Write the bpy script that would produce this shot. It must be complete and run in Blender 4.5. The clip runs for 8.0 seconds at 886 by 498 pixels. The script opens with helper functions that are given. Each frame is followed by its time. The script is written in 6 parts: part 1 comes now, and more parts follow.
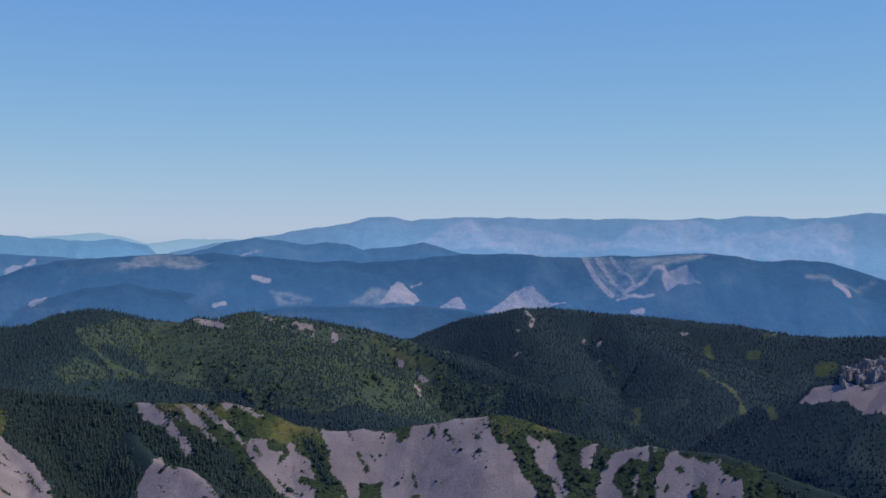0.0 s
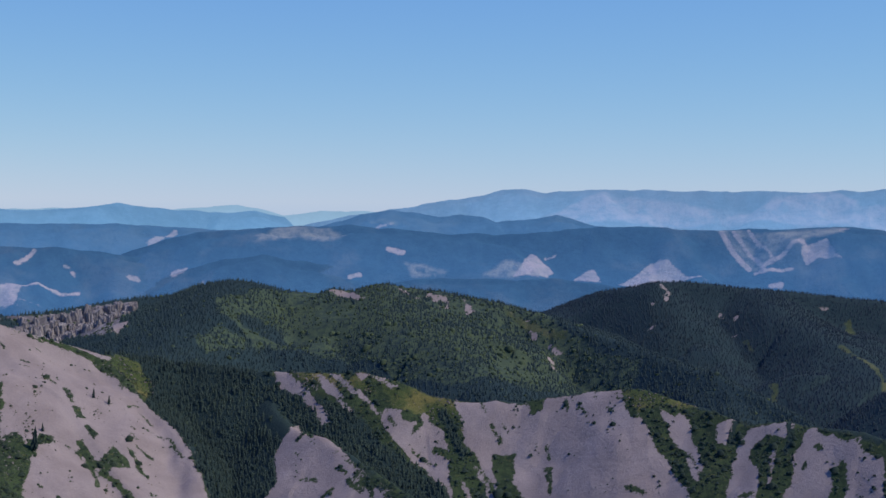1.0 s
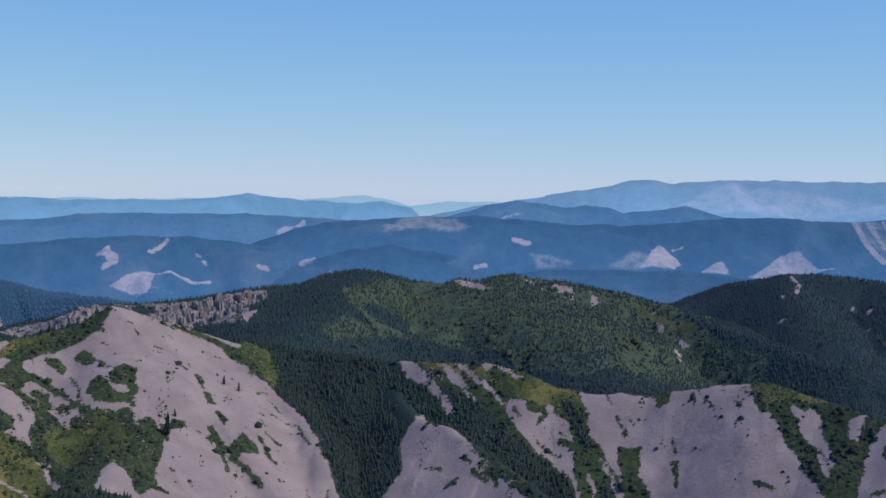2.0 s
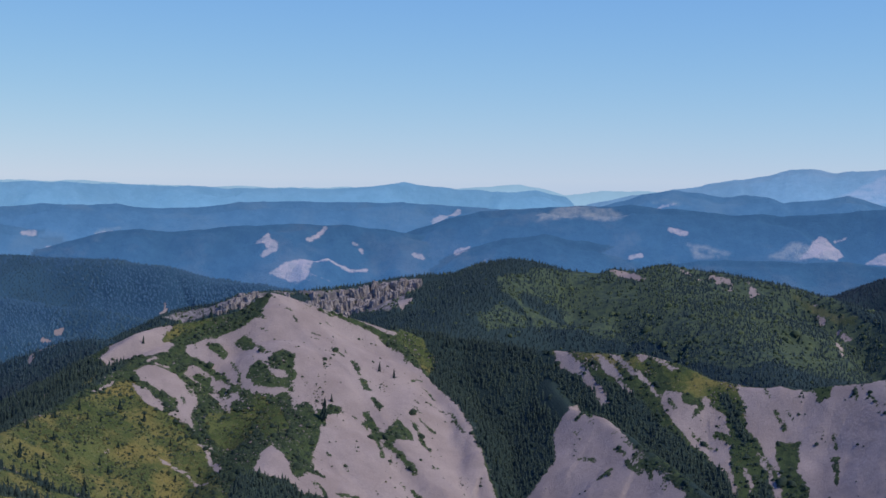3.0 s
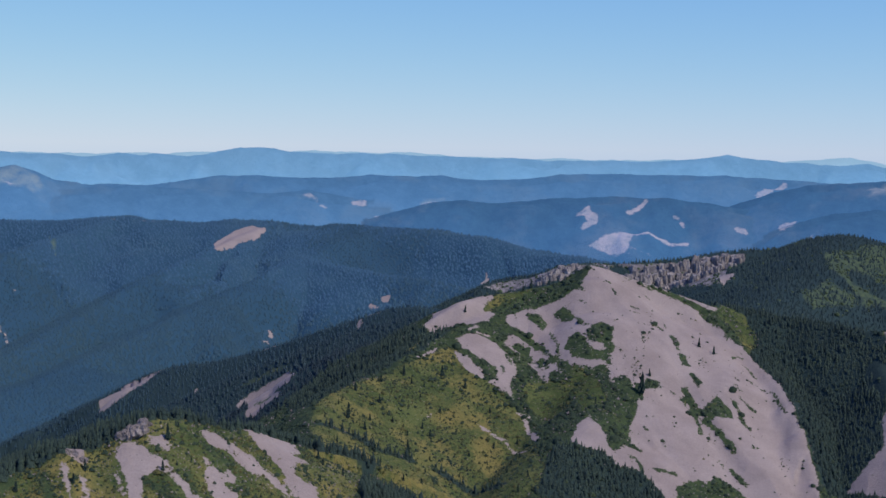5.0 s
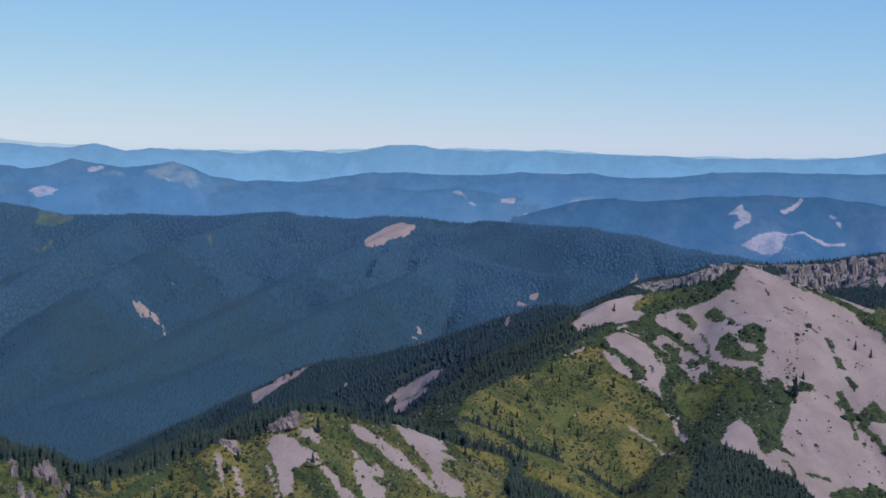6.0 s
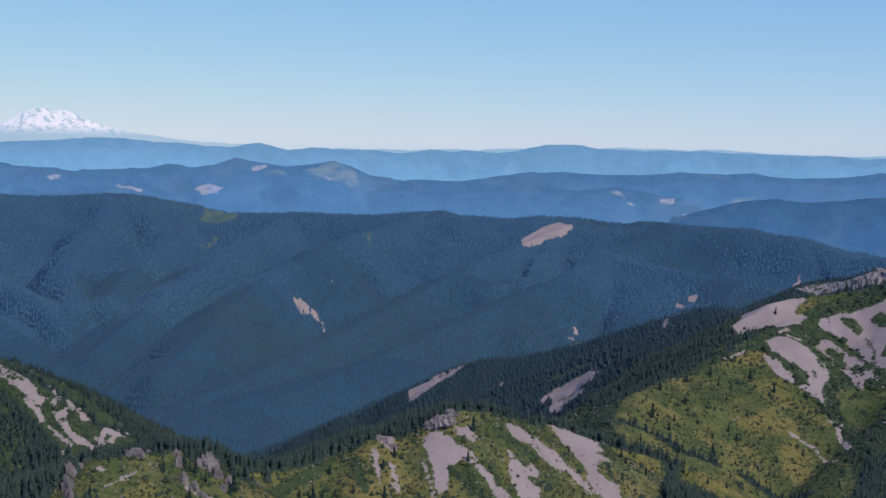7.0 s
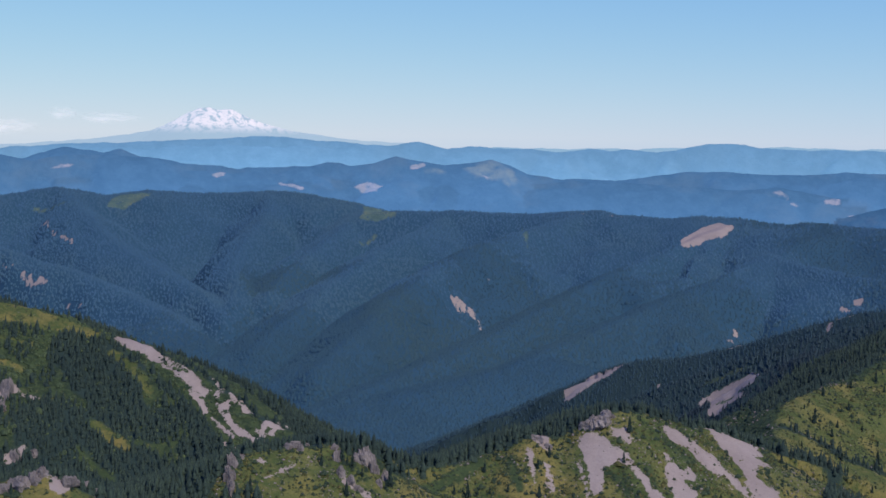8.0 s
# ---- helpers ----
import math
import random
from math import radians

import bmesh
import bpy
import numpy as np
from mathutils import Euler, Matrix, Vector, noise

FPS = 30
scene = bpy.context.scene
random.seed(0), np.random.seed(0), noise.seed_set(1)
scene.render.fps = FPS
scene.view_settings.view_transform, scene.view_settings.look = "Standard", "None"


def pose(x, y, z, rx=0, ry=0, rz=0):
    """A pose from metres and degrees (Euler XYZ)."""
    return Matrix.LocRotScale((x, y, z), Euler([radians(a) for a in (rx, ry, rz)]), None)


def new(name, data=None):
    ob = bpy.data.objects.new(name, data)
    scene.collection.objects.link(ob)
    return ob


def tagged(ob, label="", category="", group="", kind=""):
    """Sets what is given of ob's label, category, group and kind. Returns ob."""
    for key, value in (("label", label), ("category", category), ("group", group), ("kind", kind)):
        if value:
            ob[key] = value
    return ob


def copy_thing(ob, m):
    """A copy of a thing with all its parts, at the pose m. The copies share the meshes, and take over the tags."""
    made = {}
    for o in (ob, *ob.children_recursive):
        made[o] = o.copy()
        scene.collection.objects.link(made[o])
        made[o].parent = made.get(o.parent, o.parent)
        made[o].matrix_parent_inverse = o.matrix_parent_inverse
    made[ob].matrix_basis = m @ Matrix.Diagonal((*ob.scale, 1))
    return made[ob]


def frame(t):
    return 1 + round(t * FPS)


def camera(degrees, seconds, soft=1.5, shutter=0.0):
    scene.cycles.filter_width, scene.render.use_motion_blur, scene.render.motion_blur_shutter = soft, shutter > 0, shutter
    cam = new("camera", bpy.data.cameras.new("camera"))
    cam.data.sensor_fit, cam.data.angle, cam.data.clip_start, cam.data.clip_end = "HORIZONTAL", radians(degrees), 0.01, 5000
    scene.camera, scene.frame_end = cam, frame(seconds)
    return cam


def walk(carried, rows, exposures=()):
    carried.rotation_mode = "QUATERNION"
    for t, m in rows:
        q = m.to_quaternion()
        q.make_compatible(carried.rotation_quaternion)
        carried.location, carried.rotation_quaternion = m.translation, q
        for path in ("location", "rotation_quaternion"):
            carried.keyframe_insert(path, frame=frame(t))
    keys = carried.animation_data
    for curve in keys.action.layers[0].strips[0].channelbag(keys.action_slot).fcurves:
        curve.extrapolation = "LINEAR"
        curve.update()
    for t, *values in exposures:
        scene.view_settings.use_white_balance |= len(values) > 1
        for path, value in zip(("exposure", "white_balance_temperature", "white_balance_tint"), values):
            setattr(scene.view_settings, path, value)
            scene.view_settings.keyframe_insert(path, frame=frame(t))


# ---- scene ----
cam = camera(35.33, 8.0, soft=1.65)
EYE = 600.0
# seconds, yaw to the left, pitch, roll: the camera hovers and turns
ROWS = [
    (0.0, 0.000, -0.693, -0.561),
    (0.5, 2.728, -1.315, -0.611),
    (1.0, 5.494, -1.886, -0.632),
    (2.5, 13.576, -2.575, -0.746),
    (3.0, 17.025, -2.855, -0.774),
    (3.5, 20.648, -3.091, -0.813),
    (4.0, 24.005, -3.393, -0.857),
    (4.5, 27.122, -3.858, -0.847),
    (6.0, 36.281, -4.358, -0.907),
    (6.5, 39.507, -4.409, -0.911),
    (7.0, 42.757, -4.475, -0.926),
    (7.5, 46.020, -4.540, -0.946),
    (8.0, 49.233, -4.623, -0.979),
]
EXPOSURES = [(0.0, 0.03, 6500, 8.5), (1.0, 0.12, 6500, 8.5), (2.5, 0.18, 6500, 8.5), (4.5, 0.20, 6520, 8.5), (6.0, 0.23, 6540, 8.5), (8.0, 0.22, 6540, 8.5)]  # seconds, stops, white balance
walk(cam, [(t, pose(0, 0, EYE, 0, 0, yaw) @ pose(0, 0, 0, pitch) @ pose(0, 0, 0, 0, roll) @ pose(0, 0, 0, 90)) for t, yaw, pitch, roll in ROWS], EXPOSURES)

# ---- light ----
SUN_AZ, SUN_EL = -91.0, 50.0  # degrees left of the view's first direction, and above the horizon
world = bpy.data.worlds.new("world")
scene.world = world
world.use_nodes = True
wn, wl = world.node_tree.nodes, world.node_tree.links
sky = wn.new("ShaderNodeTexSky")
sky.sky_type, sky.sun_disc = "NISHITA", False
sky.sun_elevation, sky.sun_rotation = radians(SUN_EL), radians(-SUN_AZ)
sky.altitude, sky.air_density, sky.dust_density, sky.ozone_density = 1500, 1.0, 0.0, 4.0


def sky_step(op, a, b):
    node = wn.new("ShaderNodeVectorMath")
    node.operation = op
    for socket, v in zip(node.inputs, (a, b)):
        if isinstance(v, tuple):
            socket.default_value = v
        else:
            wl.new(v, socket)
    return node.outputs[0]


# thin blue summer air: the whitish glow at the horizon is held down
air = sky_step("MULTIPLY", sky.outputs["Color"], (0.081, 0.134, 0.77))
air = sky_step("DIVIDE", air, sky_step("ADD", sky_step("MULTIPLY", air, (0.55, 0.86, 1.27)), (1.0, 1.0, 1.0)))
wl.new(air, wn["Background"].inputs["Color"])
wn["Background"].inputs["Strength"].default_value = 1.0
sun = new("sun", bpy.data.lights.new("sun", "SUN"))
sun.data.energy, sun.data.angle, sun.data.color = 3.3, radians(0.53), (1.0, 0.89, 0.76)
sun.matrix_world = pose(0, 0, 900, 90 - SUN_EL, 0, SUN_AZ + 180)
RIDGES = []
RIDGES.append(("bowl", 0.75, 0.7, 2, [
    (318, 990, 406.1), (288, 1010, 413.4), (259, 1028, 419.8), (234, 1044, 426.0), (216, 1063, 431.3), (185, 1084, 431.6),
    (165, 1098, 432.9), (135, 1112, 427.3), (123, 1123, 432.2), (102, 1145, 435.7), (61, 1168, 444.3), (40, 1179, 443.6),
    (9, 1190, 439.5), (-20, 1195, 433.7), (-44, 1199, 428.4), (-88, 1202, 427.1), (-123, 1209, 429.7), (-154, 1215, 440.9),
    (-190, 1225, 448.7), (-242, 1237, 445.8), (-278, 1250, 444.4), (-320, 1260, 444.3), (-362, 1270, 446.6),
    (-404, 1262, 452.0), (-428, 1249, 457.6)]))  # bowl
RIDGES.append(("peak", 0.75, 0.62, 2, [
    (-427, 1244, 453.9), (-455, 1228, 465.9), (-493, 1208, 480.6), (-516, 1193, 489.9), (-529, 1187, 493.0),
    (-537, 1184, 486.6), (-554, 1165, 476.0), (-579, 1136, 467.2), (-599, 1109, 465.4), (-610, 1079, 461.3),
    (-623, 1043, 445.1)]))  # peak
RIDGES.append(("peak", 0.55, 0.75, 10, [
    (-525, 1184, 487.8), (-560, 1134, 460.6), (-588, 1086, 449.7), (-590, 1045, 446.5), (-600, 993, 432.4),
    (-605, 931, 419.0), (-601, 885, 411.7), (-596, 840, 406.8), (-568, 799, 396.6), (-547, 752, 395.9)]))  # spur meadow
RIDGES.append(("peak", 0.8, 0.75, 8, [
    (-430, 1237, 454.4), (-391, 1203, 428.5), (-353, 1168, 409.9), (-322, 1135, 394.5), (-302, 1099, 375.8),
    (-279, 1054, 348.9), (-258, 1007, 326.9)]))  # spur face
RIDGES.append(("peak", 0.7, 0.7, 35, [
    (-517, 1166, 481.1), (-494, 1132, 457.2), (-455, 1067, 418.5), (-443, 985, 391.4), (-436, 900, 370.4)]))  # spur mid
RIDGES.append(("bowl", 0.85, 0.85, 5, [
    (-286, 1253, 433.1), (-260, 1197, 416.1), (-239, 1166, 406.1), (-207, 1141, 402.4), (-166, 1097, 389.4),
    (-135, 1062, 376.3), (-105, 1030, 367.3), (-82, 997, 357.7)]))  # spur scree
RIDGES.append(("near", 0.62, 0.42, 2, [
    (-498, 756, 386.4), (-520, 722, 403.3), (-526, 693, 417.2), (-531, 676, 424.1), (-539, 658, 427.1), (-546, 639, 433.3),
    (-551, 624, 437.3), (-554, 613, 438.8), (-557, 601, 434.3), (-561, 591, 427.6), (-567, 578, 425.5), (-573, 561, 427.8),
    (-579, 545, 420.2), (-585, 516, 414.7), (-591, 494, 414.8), (-598, 469, 419.5), (-585, 469, 417.5), (-588, 453, 425.6),
    (-589, 440, 434.0), (-590, 426, 438.0), (-592, 410, 438.9), (-597, 388, 437.7), (-597, 377, 434.5), (-595, 369, 425.0),
    (-590, 358, 404.7)]))  # near
RIDGES.append(("near", 0.7, 0.7, 2, [
    (-530, 282, 424.0), (-544, 276, 442.2), (-552, 264, 449.3), (-558, 256, 453.3), (-563, 246, 451.7), (-567, 230, 449.0),
    (-574, 207, 446.4)]))  # near knob
RIDGES.append(("spurs", 0.85, 0.7, 5, [
    (-616, 1076, 438.1), (-650, 1074, 432.1), (-688, 1068, 419.8), (-727, 1060, 406.2), (-759, 1043, 389.8),
    (-780, 1027, 369.1), (-798, 1007, 352.6), (-815, 987, 330.5), (-840, 952, 298.3)]))  # dark a
RIDGES.append(("spur_b", 0.8, 0.5, 5, [
    (-728, 1242, 429.2), (-751, 1240, 432.8), (-792, 1238, 425.4), (-854, 1233, 404.0), (-927, 1230, 378.0),
    (-996, 1214, 356.1), (-1050, 1194, 346.2), (-1081, 1166, 324.6), (-1107, 1142, 301.9), (-1120, 1128, 268.0),
    (-1128, 1116, 215.0)]))  # dark b
RIDGES.append(("spur_c", 0.9, 0.9, 2, [
    (-689, 1138, 437.4), (-737, 1125, 424.6), (-791, 1106, 402.7), (-840, 1089, 381.7), (-881, 1068, 361.5),
    (-919, 1043, 341.0), (-948, 1024, 318.4)]))  # dark c
RIDGES.append(("hill_c", 0.55, 0.5, 4, [
    (252, 1479, 368.6), (213, 1545, 386.0), (163, 1612, 404.4), (115, 1676, 413.8), (62, 1739, 428.2), (13, 1790, 440.9),
    (-32, 1830, 453.3), (-62, 1849, 459.0), (-108, 1867, 467.8), (-139, 1875, 472.3), (-215, 1888, 481.9),
    (-253, 1888, 489.0), (-298, 1882, 478.8), (-332, 1876, 484.2), (-351, 1872, 477.6), (-389, 1870, 478.1),
    (-412, 1865, 483.8), (-442, 1858, 490.3), (-469, 1852, 492.9), (-514, 1829, 478.8), (-556, 1806, 471.0),
    (-611, 1778, 465.6), (-675, 1733, 454.2), (-716, 1695, 452.4), (-753, 1668, 453.8), (-782, 1644, 448.6),
    (-794, 1627, 434.8), (-799, 1613, 413.9)]))  # hill c
RIDGES.append(("hill_c", 0.5, 0.5, 50, [
    (-467, 1847, 491.7), (-480, 1735, 467.6), (-486, 1629, 443.2), (-482, 1526, 425.9)]))  # hill c rib
RIDGES.append(("hill_c", 0.5, 0.5, 50, [
    (-261, 1872, 487.3), (-187, 1750, 449.6), (-119, 1616, 415.7), (-62, 1499, 386.7)]))  # hill c rib2
RIDGES.append(("hill_d", 0.5, 0.45, 4, [
    (951, 2094, 448.6), (824, 2094, 449.1), (669, 2096, 447.4), (600, 2117, 446.9), (536, 2134, 447.6), (494, 2144, 453.4),
    (453, 2153, 460.2), (368, 2169, 466.3), (281, 2182, 474.4), (193, 2191, 481.0), (158, 2194, 482.2), (131, 2196, 482.8),
    (109, 2197, 475.4), (78, 2199, 458.0), (16, 2210, 439.6), (-34, 2220, 428.4), (-93, 2228, 408.2)]))  # hill d
RIDGES.append(("hill_d", 0.45, 0.45, 40, [
    (279, 2162, 472.0), (305, 2037, 438.3), (349, 1918, 417.2), (382, 1810, 391.1), (412, 1691, 364.2), (444, 1558, 338.8)]))  # hill d rib
RIDGES.append(("hill_d", 0.45, 0.45, 40, [
    (131, 2186, 481.5), (150, 2075, 433.8), (183, 1972, 402.3), (224, 1846, 370.3), (253, 1732, 342.7)]))  # hill d rib2
RIDGES.append(("hill_d", 0.7, 0.7, 2, [
    (682, 1502, 515.8), (573, 1537, 493.9), (494, 1564, 467.0), (471, 1571, 458.5), (452, 1571, 445.5), (422, 1575, 432.0),
    (403, 1574, 412.6), (384, 1574, 380.4)]))  # crag
RIDGES.append(("left", 0.6, 0.55, 5, [
    (-771, 572, 367.1), (-810, 561, 382.9), (-834, 552, 392.6), (-870, 542, 410.6), (-907, 530, 426.1), (-943, 516, 438.1),
    (-972, 503, 444.3), (-1001, 480, 455.6), (-1021, 461, 461.4), (-1040, 442, 466.9), (-1077, 403, 479.8),
    (-1129, 343, 487.3)]))  # left
RIDGES.append(("mid", 0.42, 0.36, 12, [
    (-1100, 2411, 395.7), (-1198, 2420, 397.1), (-1302, 2433, 420.2), (-1426, 2433, 430.9), (-1545, 2419, 432.6),
    (-1651, 2384, 437.9), (-1465, 2503, 427.3), (-1556, 2471, 427.7), (-1647, 2436, 429.5), (-1737, 2397, 430.3),
    (-1796, 2365, 439.5), (-1864, 2325, 439.1), (-1942, 2286, 433.3), (-2020, 2245, 436.1), (-2069, 2227, 445.6),
    (-2136, 2191, 440.2), (-2216, 2168, 430.0), (-2361, 2085, 431.4), (-2527, 1964, 423.5), (-2622, 1938, 405.9)]))  # mid a
RIDGES.append(("mid", 0.76, 0.80, 18, [
    (-1780, 2328, 431.1), (-1752, 2184, 412.0), (-1723, 2065, 394.0), (-1684, 1848, 359.7), (-1651, 1700, 331.4),
    (-1592, 1489, 296.5), (-1533, 1300, 272.5), (-1492, 1144, 253.7), (-1455, 1025, 238.7)]))  # mid scar
RIDGES.append(("mid", 0.6, 0.5, 15, [
    (-1772, 2334, 427.4), (-1592, 2181, 386.6), (-1484, 2159, 372.8), (-1366, 2153, 364.1), (-1261, 2159, 357.7),
    (-1153, 2128, 345.0), (-1052, 2101, 331.0)]))  # mid right
RIDGES.append(("mid", 0.76, 0.80, 15, [
    (-1582, 2176, 387.0), (-1544, 1992, 359.3), (-1517, 1821, 337.1), (-1487, 1662, 313.5), (-1462, 1508, 293.1),
    (-1434, 1365, 271.6)]))  # mid scar2
RIDGES.append(("mid", 0.76, 0.80, 20, [
    (-2086, 2212, 438.6), (-2045, 1985, 408.8), (-1997, 1788, 385.3), (-1924, 1627, 355.6), (-1837, 1466, 322.9),
    (-1744, 1325, 287.1), (-1667, 1193, 256.0)]))  # mid c
RIDGES.append(("mid", 0.76, 0.80, 20, [
    (-2374, 2055, 423.1), (-2276, 1861, 386.2), (-2193, 1692, 357.9), (-2105, 1544, 323.2), (-2016, 1393, 284.5),
    (-1936, 1259, 250.5)]))  # mid e
RIDGES.append(("mid", 0.4, 0.45, 30, [
    (-1417, 1439, 275.1), (-1440, 1315, 263.5), (-1448, 1168, 250.0), (-1439, 1031, 237.0)]))  # mid low
RIDGES.append(("mid", 0.46, 0.36, 12, [
    (-2517, 2056, 422.0), (-2622, 2004, 423.0), (-2710, 1969, 447.8), (-2782, 1920, 459.0), (-2829, 1886, 461.6),
    (-2905, 1805, 452.7), (-2962, 1729, 454.0), (-3017, 1653, 459.6), (-3061, 1570, 445.3), (-3122, 1469, 464.4),
    (-3174, 1351, 444.9), (-3263, 1120, 450.9)]))  # mid left
RIDGES.append(("mid", 0.76, 0.80, 18, [
    (-2832, 1132, 374.5), (-2629, 1176, 346.9), (-2484, 1203, 329.5), (-2317, 1223, 300.7), (-2174, 1235, 273.5),
    (-2036, 1233, 245.2)]))  # mid left rib
RIDGES.append(("mid", 0.76, 0.80, 18, [
    (-3098, 1472, 459.9), (-2869, 1417, 412.9), (-2696, 1383, 374.9), (-2560, 1363, 349.9), (-2391, 1359, 318.5),
    (-2272, 1364, 296.5), (-2148, 1336, 269.0)]))  # mid left rib2
RIDGES.append(("mid", 0.76, 0.80, 18, [
    (-2821, 1880, 459.3), (-2644, 1748, 417.1), (-2514, 1619, 378.8), (-2397, 1504, 344.7), (-2281, 1444, 312.7),
    (-2185, 1371, 283.5)]))  # mid left rib3
RIDGES.append(("mid", 0.76, 0.80, 18, [
    (-2614, 1998, 423.5), (-2502, 1865, 396.6), (-2384, 1704, 360.7), (-2285, 1565, 328.1), (-2202, 1457, 297.7)]))  # mid left rib4
RIDGES.append(("far_a", 0.75, 0.7, 2, [
    (-486, 3819, 364.3), (-547, 3811, 381.2), (-637, 3797, 416.7), (-742, 3778, 438.0), (-859, 3753, 451.6),
    (-960, 3729, 439.4), (-1058, 3702, 409.4), (-1167, 3669, 363.7), (-1326, 3614, 324.3)]))  # far k3
RIDGES.append(("far_a", 0.75, 0.7, 2, [
    (486, 3769, 346.2), (258, 3791, 371.7), (134, 3798, 377.9), (11, 3800, 392.0), (-66, 3799, 402.1), (-159, 3797, 392.0),
    (-312, 3787, 397.2), (-434, 3775, 392.0), (-539, 3762, 373.4), (-732, 3729, 337.0)]))  # far k2
RIDGES.append(("far_a", 0.75, 0.7, 2, [
    (1599, 3688, 460.1), (1221, 3830, 483.1), (1123, 3860, 511.0), (1050, 3880, 530.2), (976, 3900, 532.3),
    (901, 3918, 526.4), (825, 3934, 542.9), (748, 3950, 549.9), (623, 3971, 543.5), (512, 3987, 539.0), (287, 4010, 534.8),
    (206, 4015, 540.4), (124, 4018, 541.2), (59, 4020, 537.3), (-39, 4020, 528.1), (-137, 4018, 519.1), (-234, 4013, 513.3),
    (-364, 4003, 513.9), (-508, 3988, 524.1), (-651, 3967, 536.0), (-775, 3945, 530.3), (-928, 3911, 526.1),
    (-1076, 3873, 509.6), (-1163, 3848, 488.9), (-1276, 3812, 450.0), (-1400, 3769, 385.3), (-1520, 3721, 341.6),
    (-1639, 3671, 304.9), (-1784, 3602, 272.0), (-1952, 3514, 241.8)]))  # far k
RIDGES.append(("far_a", 0.75, 0.7, 2, [
    (-1119, 3799, 421.5), (-1224, 3766, 442.8), (-1314, 3736, 456.8), (-1418, 3697, 467.4), (-1566, 3637, 471.0),
    (-1639, 3605, 466.5), (-1784, 3535, 454.3), (-1869, 3491, 444.8), (-1954, 3444, 453.2), (-2037, 3396, 439.1),
    (-2119, 3346, 410.7), (-2225, 3276, 377.5)]))  # far l
RIDGES.append(("far_b", 0.75, 0.7, 2, [
    (197, 4175, 519.2), (78, 4179, 538.3), (10, 4180, 551.2), (-58, 4180, 571.0), (-143, 4178, 556.6), (-244, 4173, 548.8),
    (-278, 4171, 562.1), (-345, 4166, 568.2), (-412, 4160, 560.9), (-479, 4152, 572.1), (-562, 4142, 579.7),
    (-644, 4130, 565.5), (-709, 4119, 543.2), (-806, 4102, 519.2)]))  # far bump
RIDGES.append(("far_b", 0.75, 0.7, 2, [
    (-948, 4071, 499.9), (-1121, 4027, 521.2), (-1184, 4009, 523.3), (-1341, 3959, 533.7), (-1498, 3902, 530.9),
    (-1654, 3839, 531.5), (-1793, 3776, 529.1), (-1914, 3716, 510.2), (-2004, 3668, 505.3), (-2107, 3610, 518.9),
    (-2180, 3567, 514.4), (-2294, 3495, 517.7), (-2363, 3448, 508.2), (-2458, 3381, 505.2), (-2563, 3302, 515.4),
    (-2640, 3241, 509.3), (-2671, 3216, 503.3), (-2796, 3108, 481.4), (-2918, 2993, 483.1)]))  # far s
RIDGES.append(("far_b", 0.75, 0.7, 2, [
    (-2731, 3085, 472.2), (-2876, 2950, 479.7), (-2959, 2867, 495.8), (-2993, 2831, 519.9), (-3028, 2794, 535.7),
    (-3073, 2745, 526.2), (-3117, 2695, 518.4), (-3171, 2631, 530.3), (-3213, 2579, 540.8), (-3254, 2527, 516.4),
    (-3295, 2474, 508.7), (-3334, 2420, 519.3), (-3363, 2380, 510.3), (-3410, 2312, 504.1), (-3482, 2202, 497.3),
    (-3508, 2161, 506.5), (-3558, 2077, 508.5), (-3591, 2020, 524.0), (-3613, 1981, 528.3), (-3671, 1871, 529.8),
    (-3715, 1781, 533.3), (-3734, 1741, 526.3), (-3757, 1692, 514.5), (-3790, 1615, 529.4), (-3847, 1476, 508.7)]))  # far s2
RIDGES.append(("far_b", 0.75, 0.7, 2, [
    (-3731, 2178, 486.8), (-3773, 2105, 508.1), (-3799, 2056, 527.9), (-3825, 2008, 549.2), (-3849, 1962, 536.6),
    (-3879, 1902, 545.8), (-3901, 1856, 555.2), (-3919, 1818, 539.5), (-3949, 1752, 516.7), (-4011, 1605, 509.9)]))  # far t
RIDGES.append(("far_b", 0.75, 0.7, 2, [
    (-2080, 3475, 398.8), (-2183, 3411, 431.0), (-2273, 3352, 453.2), (-2357, 3294, 472.8), (-2437, 3235, 462.3),
    (-2525, 3167, 466.1), (-2641, 3071, 472.4), (-2735, 2987, 481.1), (-2827, 2900, 472.0), (-2942, 2784, 459.0),
    (-3074, 2637, 475.2), (-3218, 2458, 464.9), (-3334, 2300, 471.9), (-3440, 2138, 454.8), (-3552, 1946, 473.3),
    (-3664, 1725, 461.4)]))  # far u
RIDGES.append(("far_c", 0.75, 0.7, 2, [
    (-939, 4401, 554.8), (-1028, 4381, 575.4), (-1116, 4359, 563.2), (-1204, 4336, 571.0), (-1292, 4310, 577.1),
    (-1379, 4283, 583.1), (-1440, 4263, 593.2), (-1500, 4243, 581.4), (-1569, 4218, 573.2), (-1637, 4192, 568.6),
    (-1804, 4123, 569.9), (-1967, 4047, 569.4), (-2078, 3992, 573.3), (-2216, 3916, 574.8), (-2306, 3864, 578.9),
    (-2408, 3801, 580.9), (-2588, 3681, 581.8), (-2675, 3618, 582.0), (-2718, 3587, 593.8), (-2801, 3522, 594.1),
    (-2869, 3467, 576.8), (-2922, 3422, 558.1), (-3000, 3354, 572.6), (-3050, 3309, 561.2), (-3087, 3274, 569.3),
    (-3111, 3251, 563.6)]))  # far r
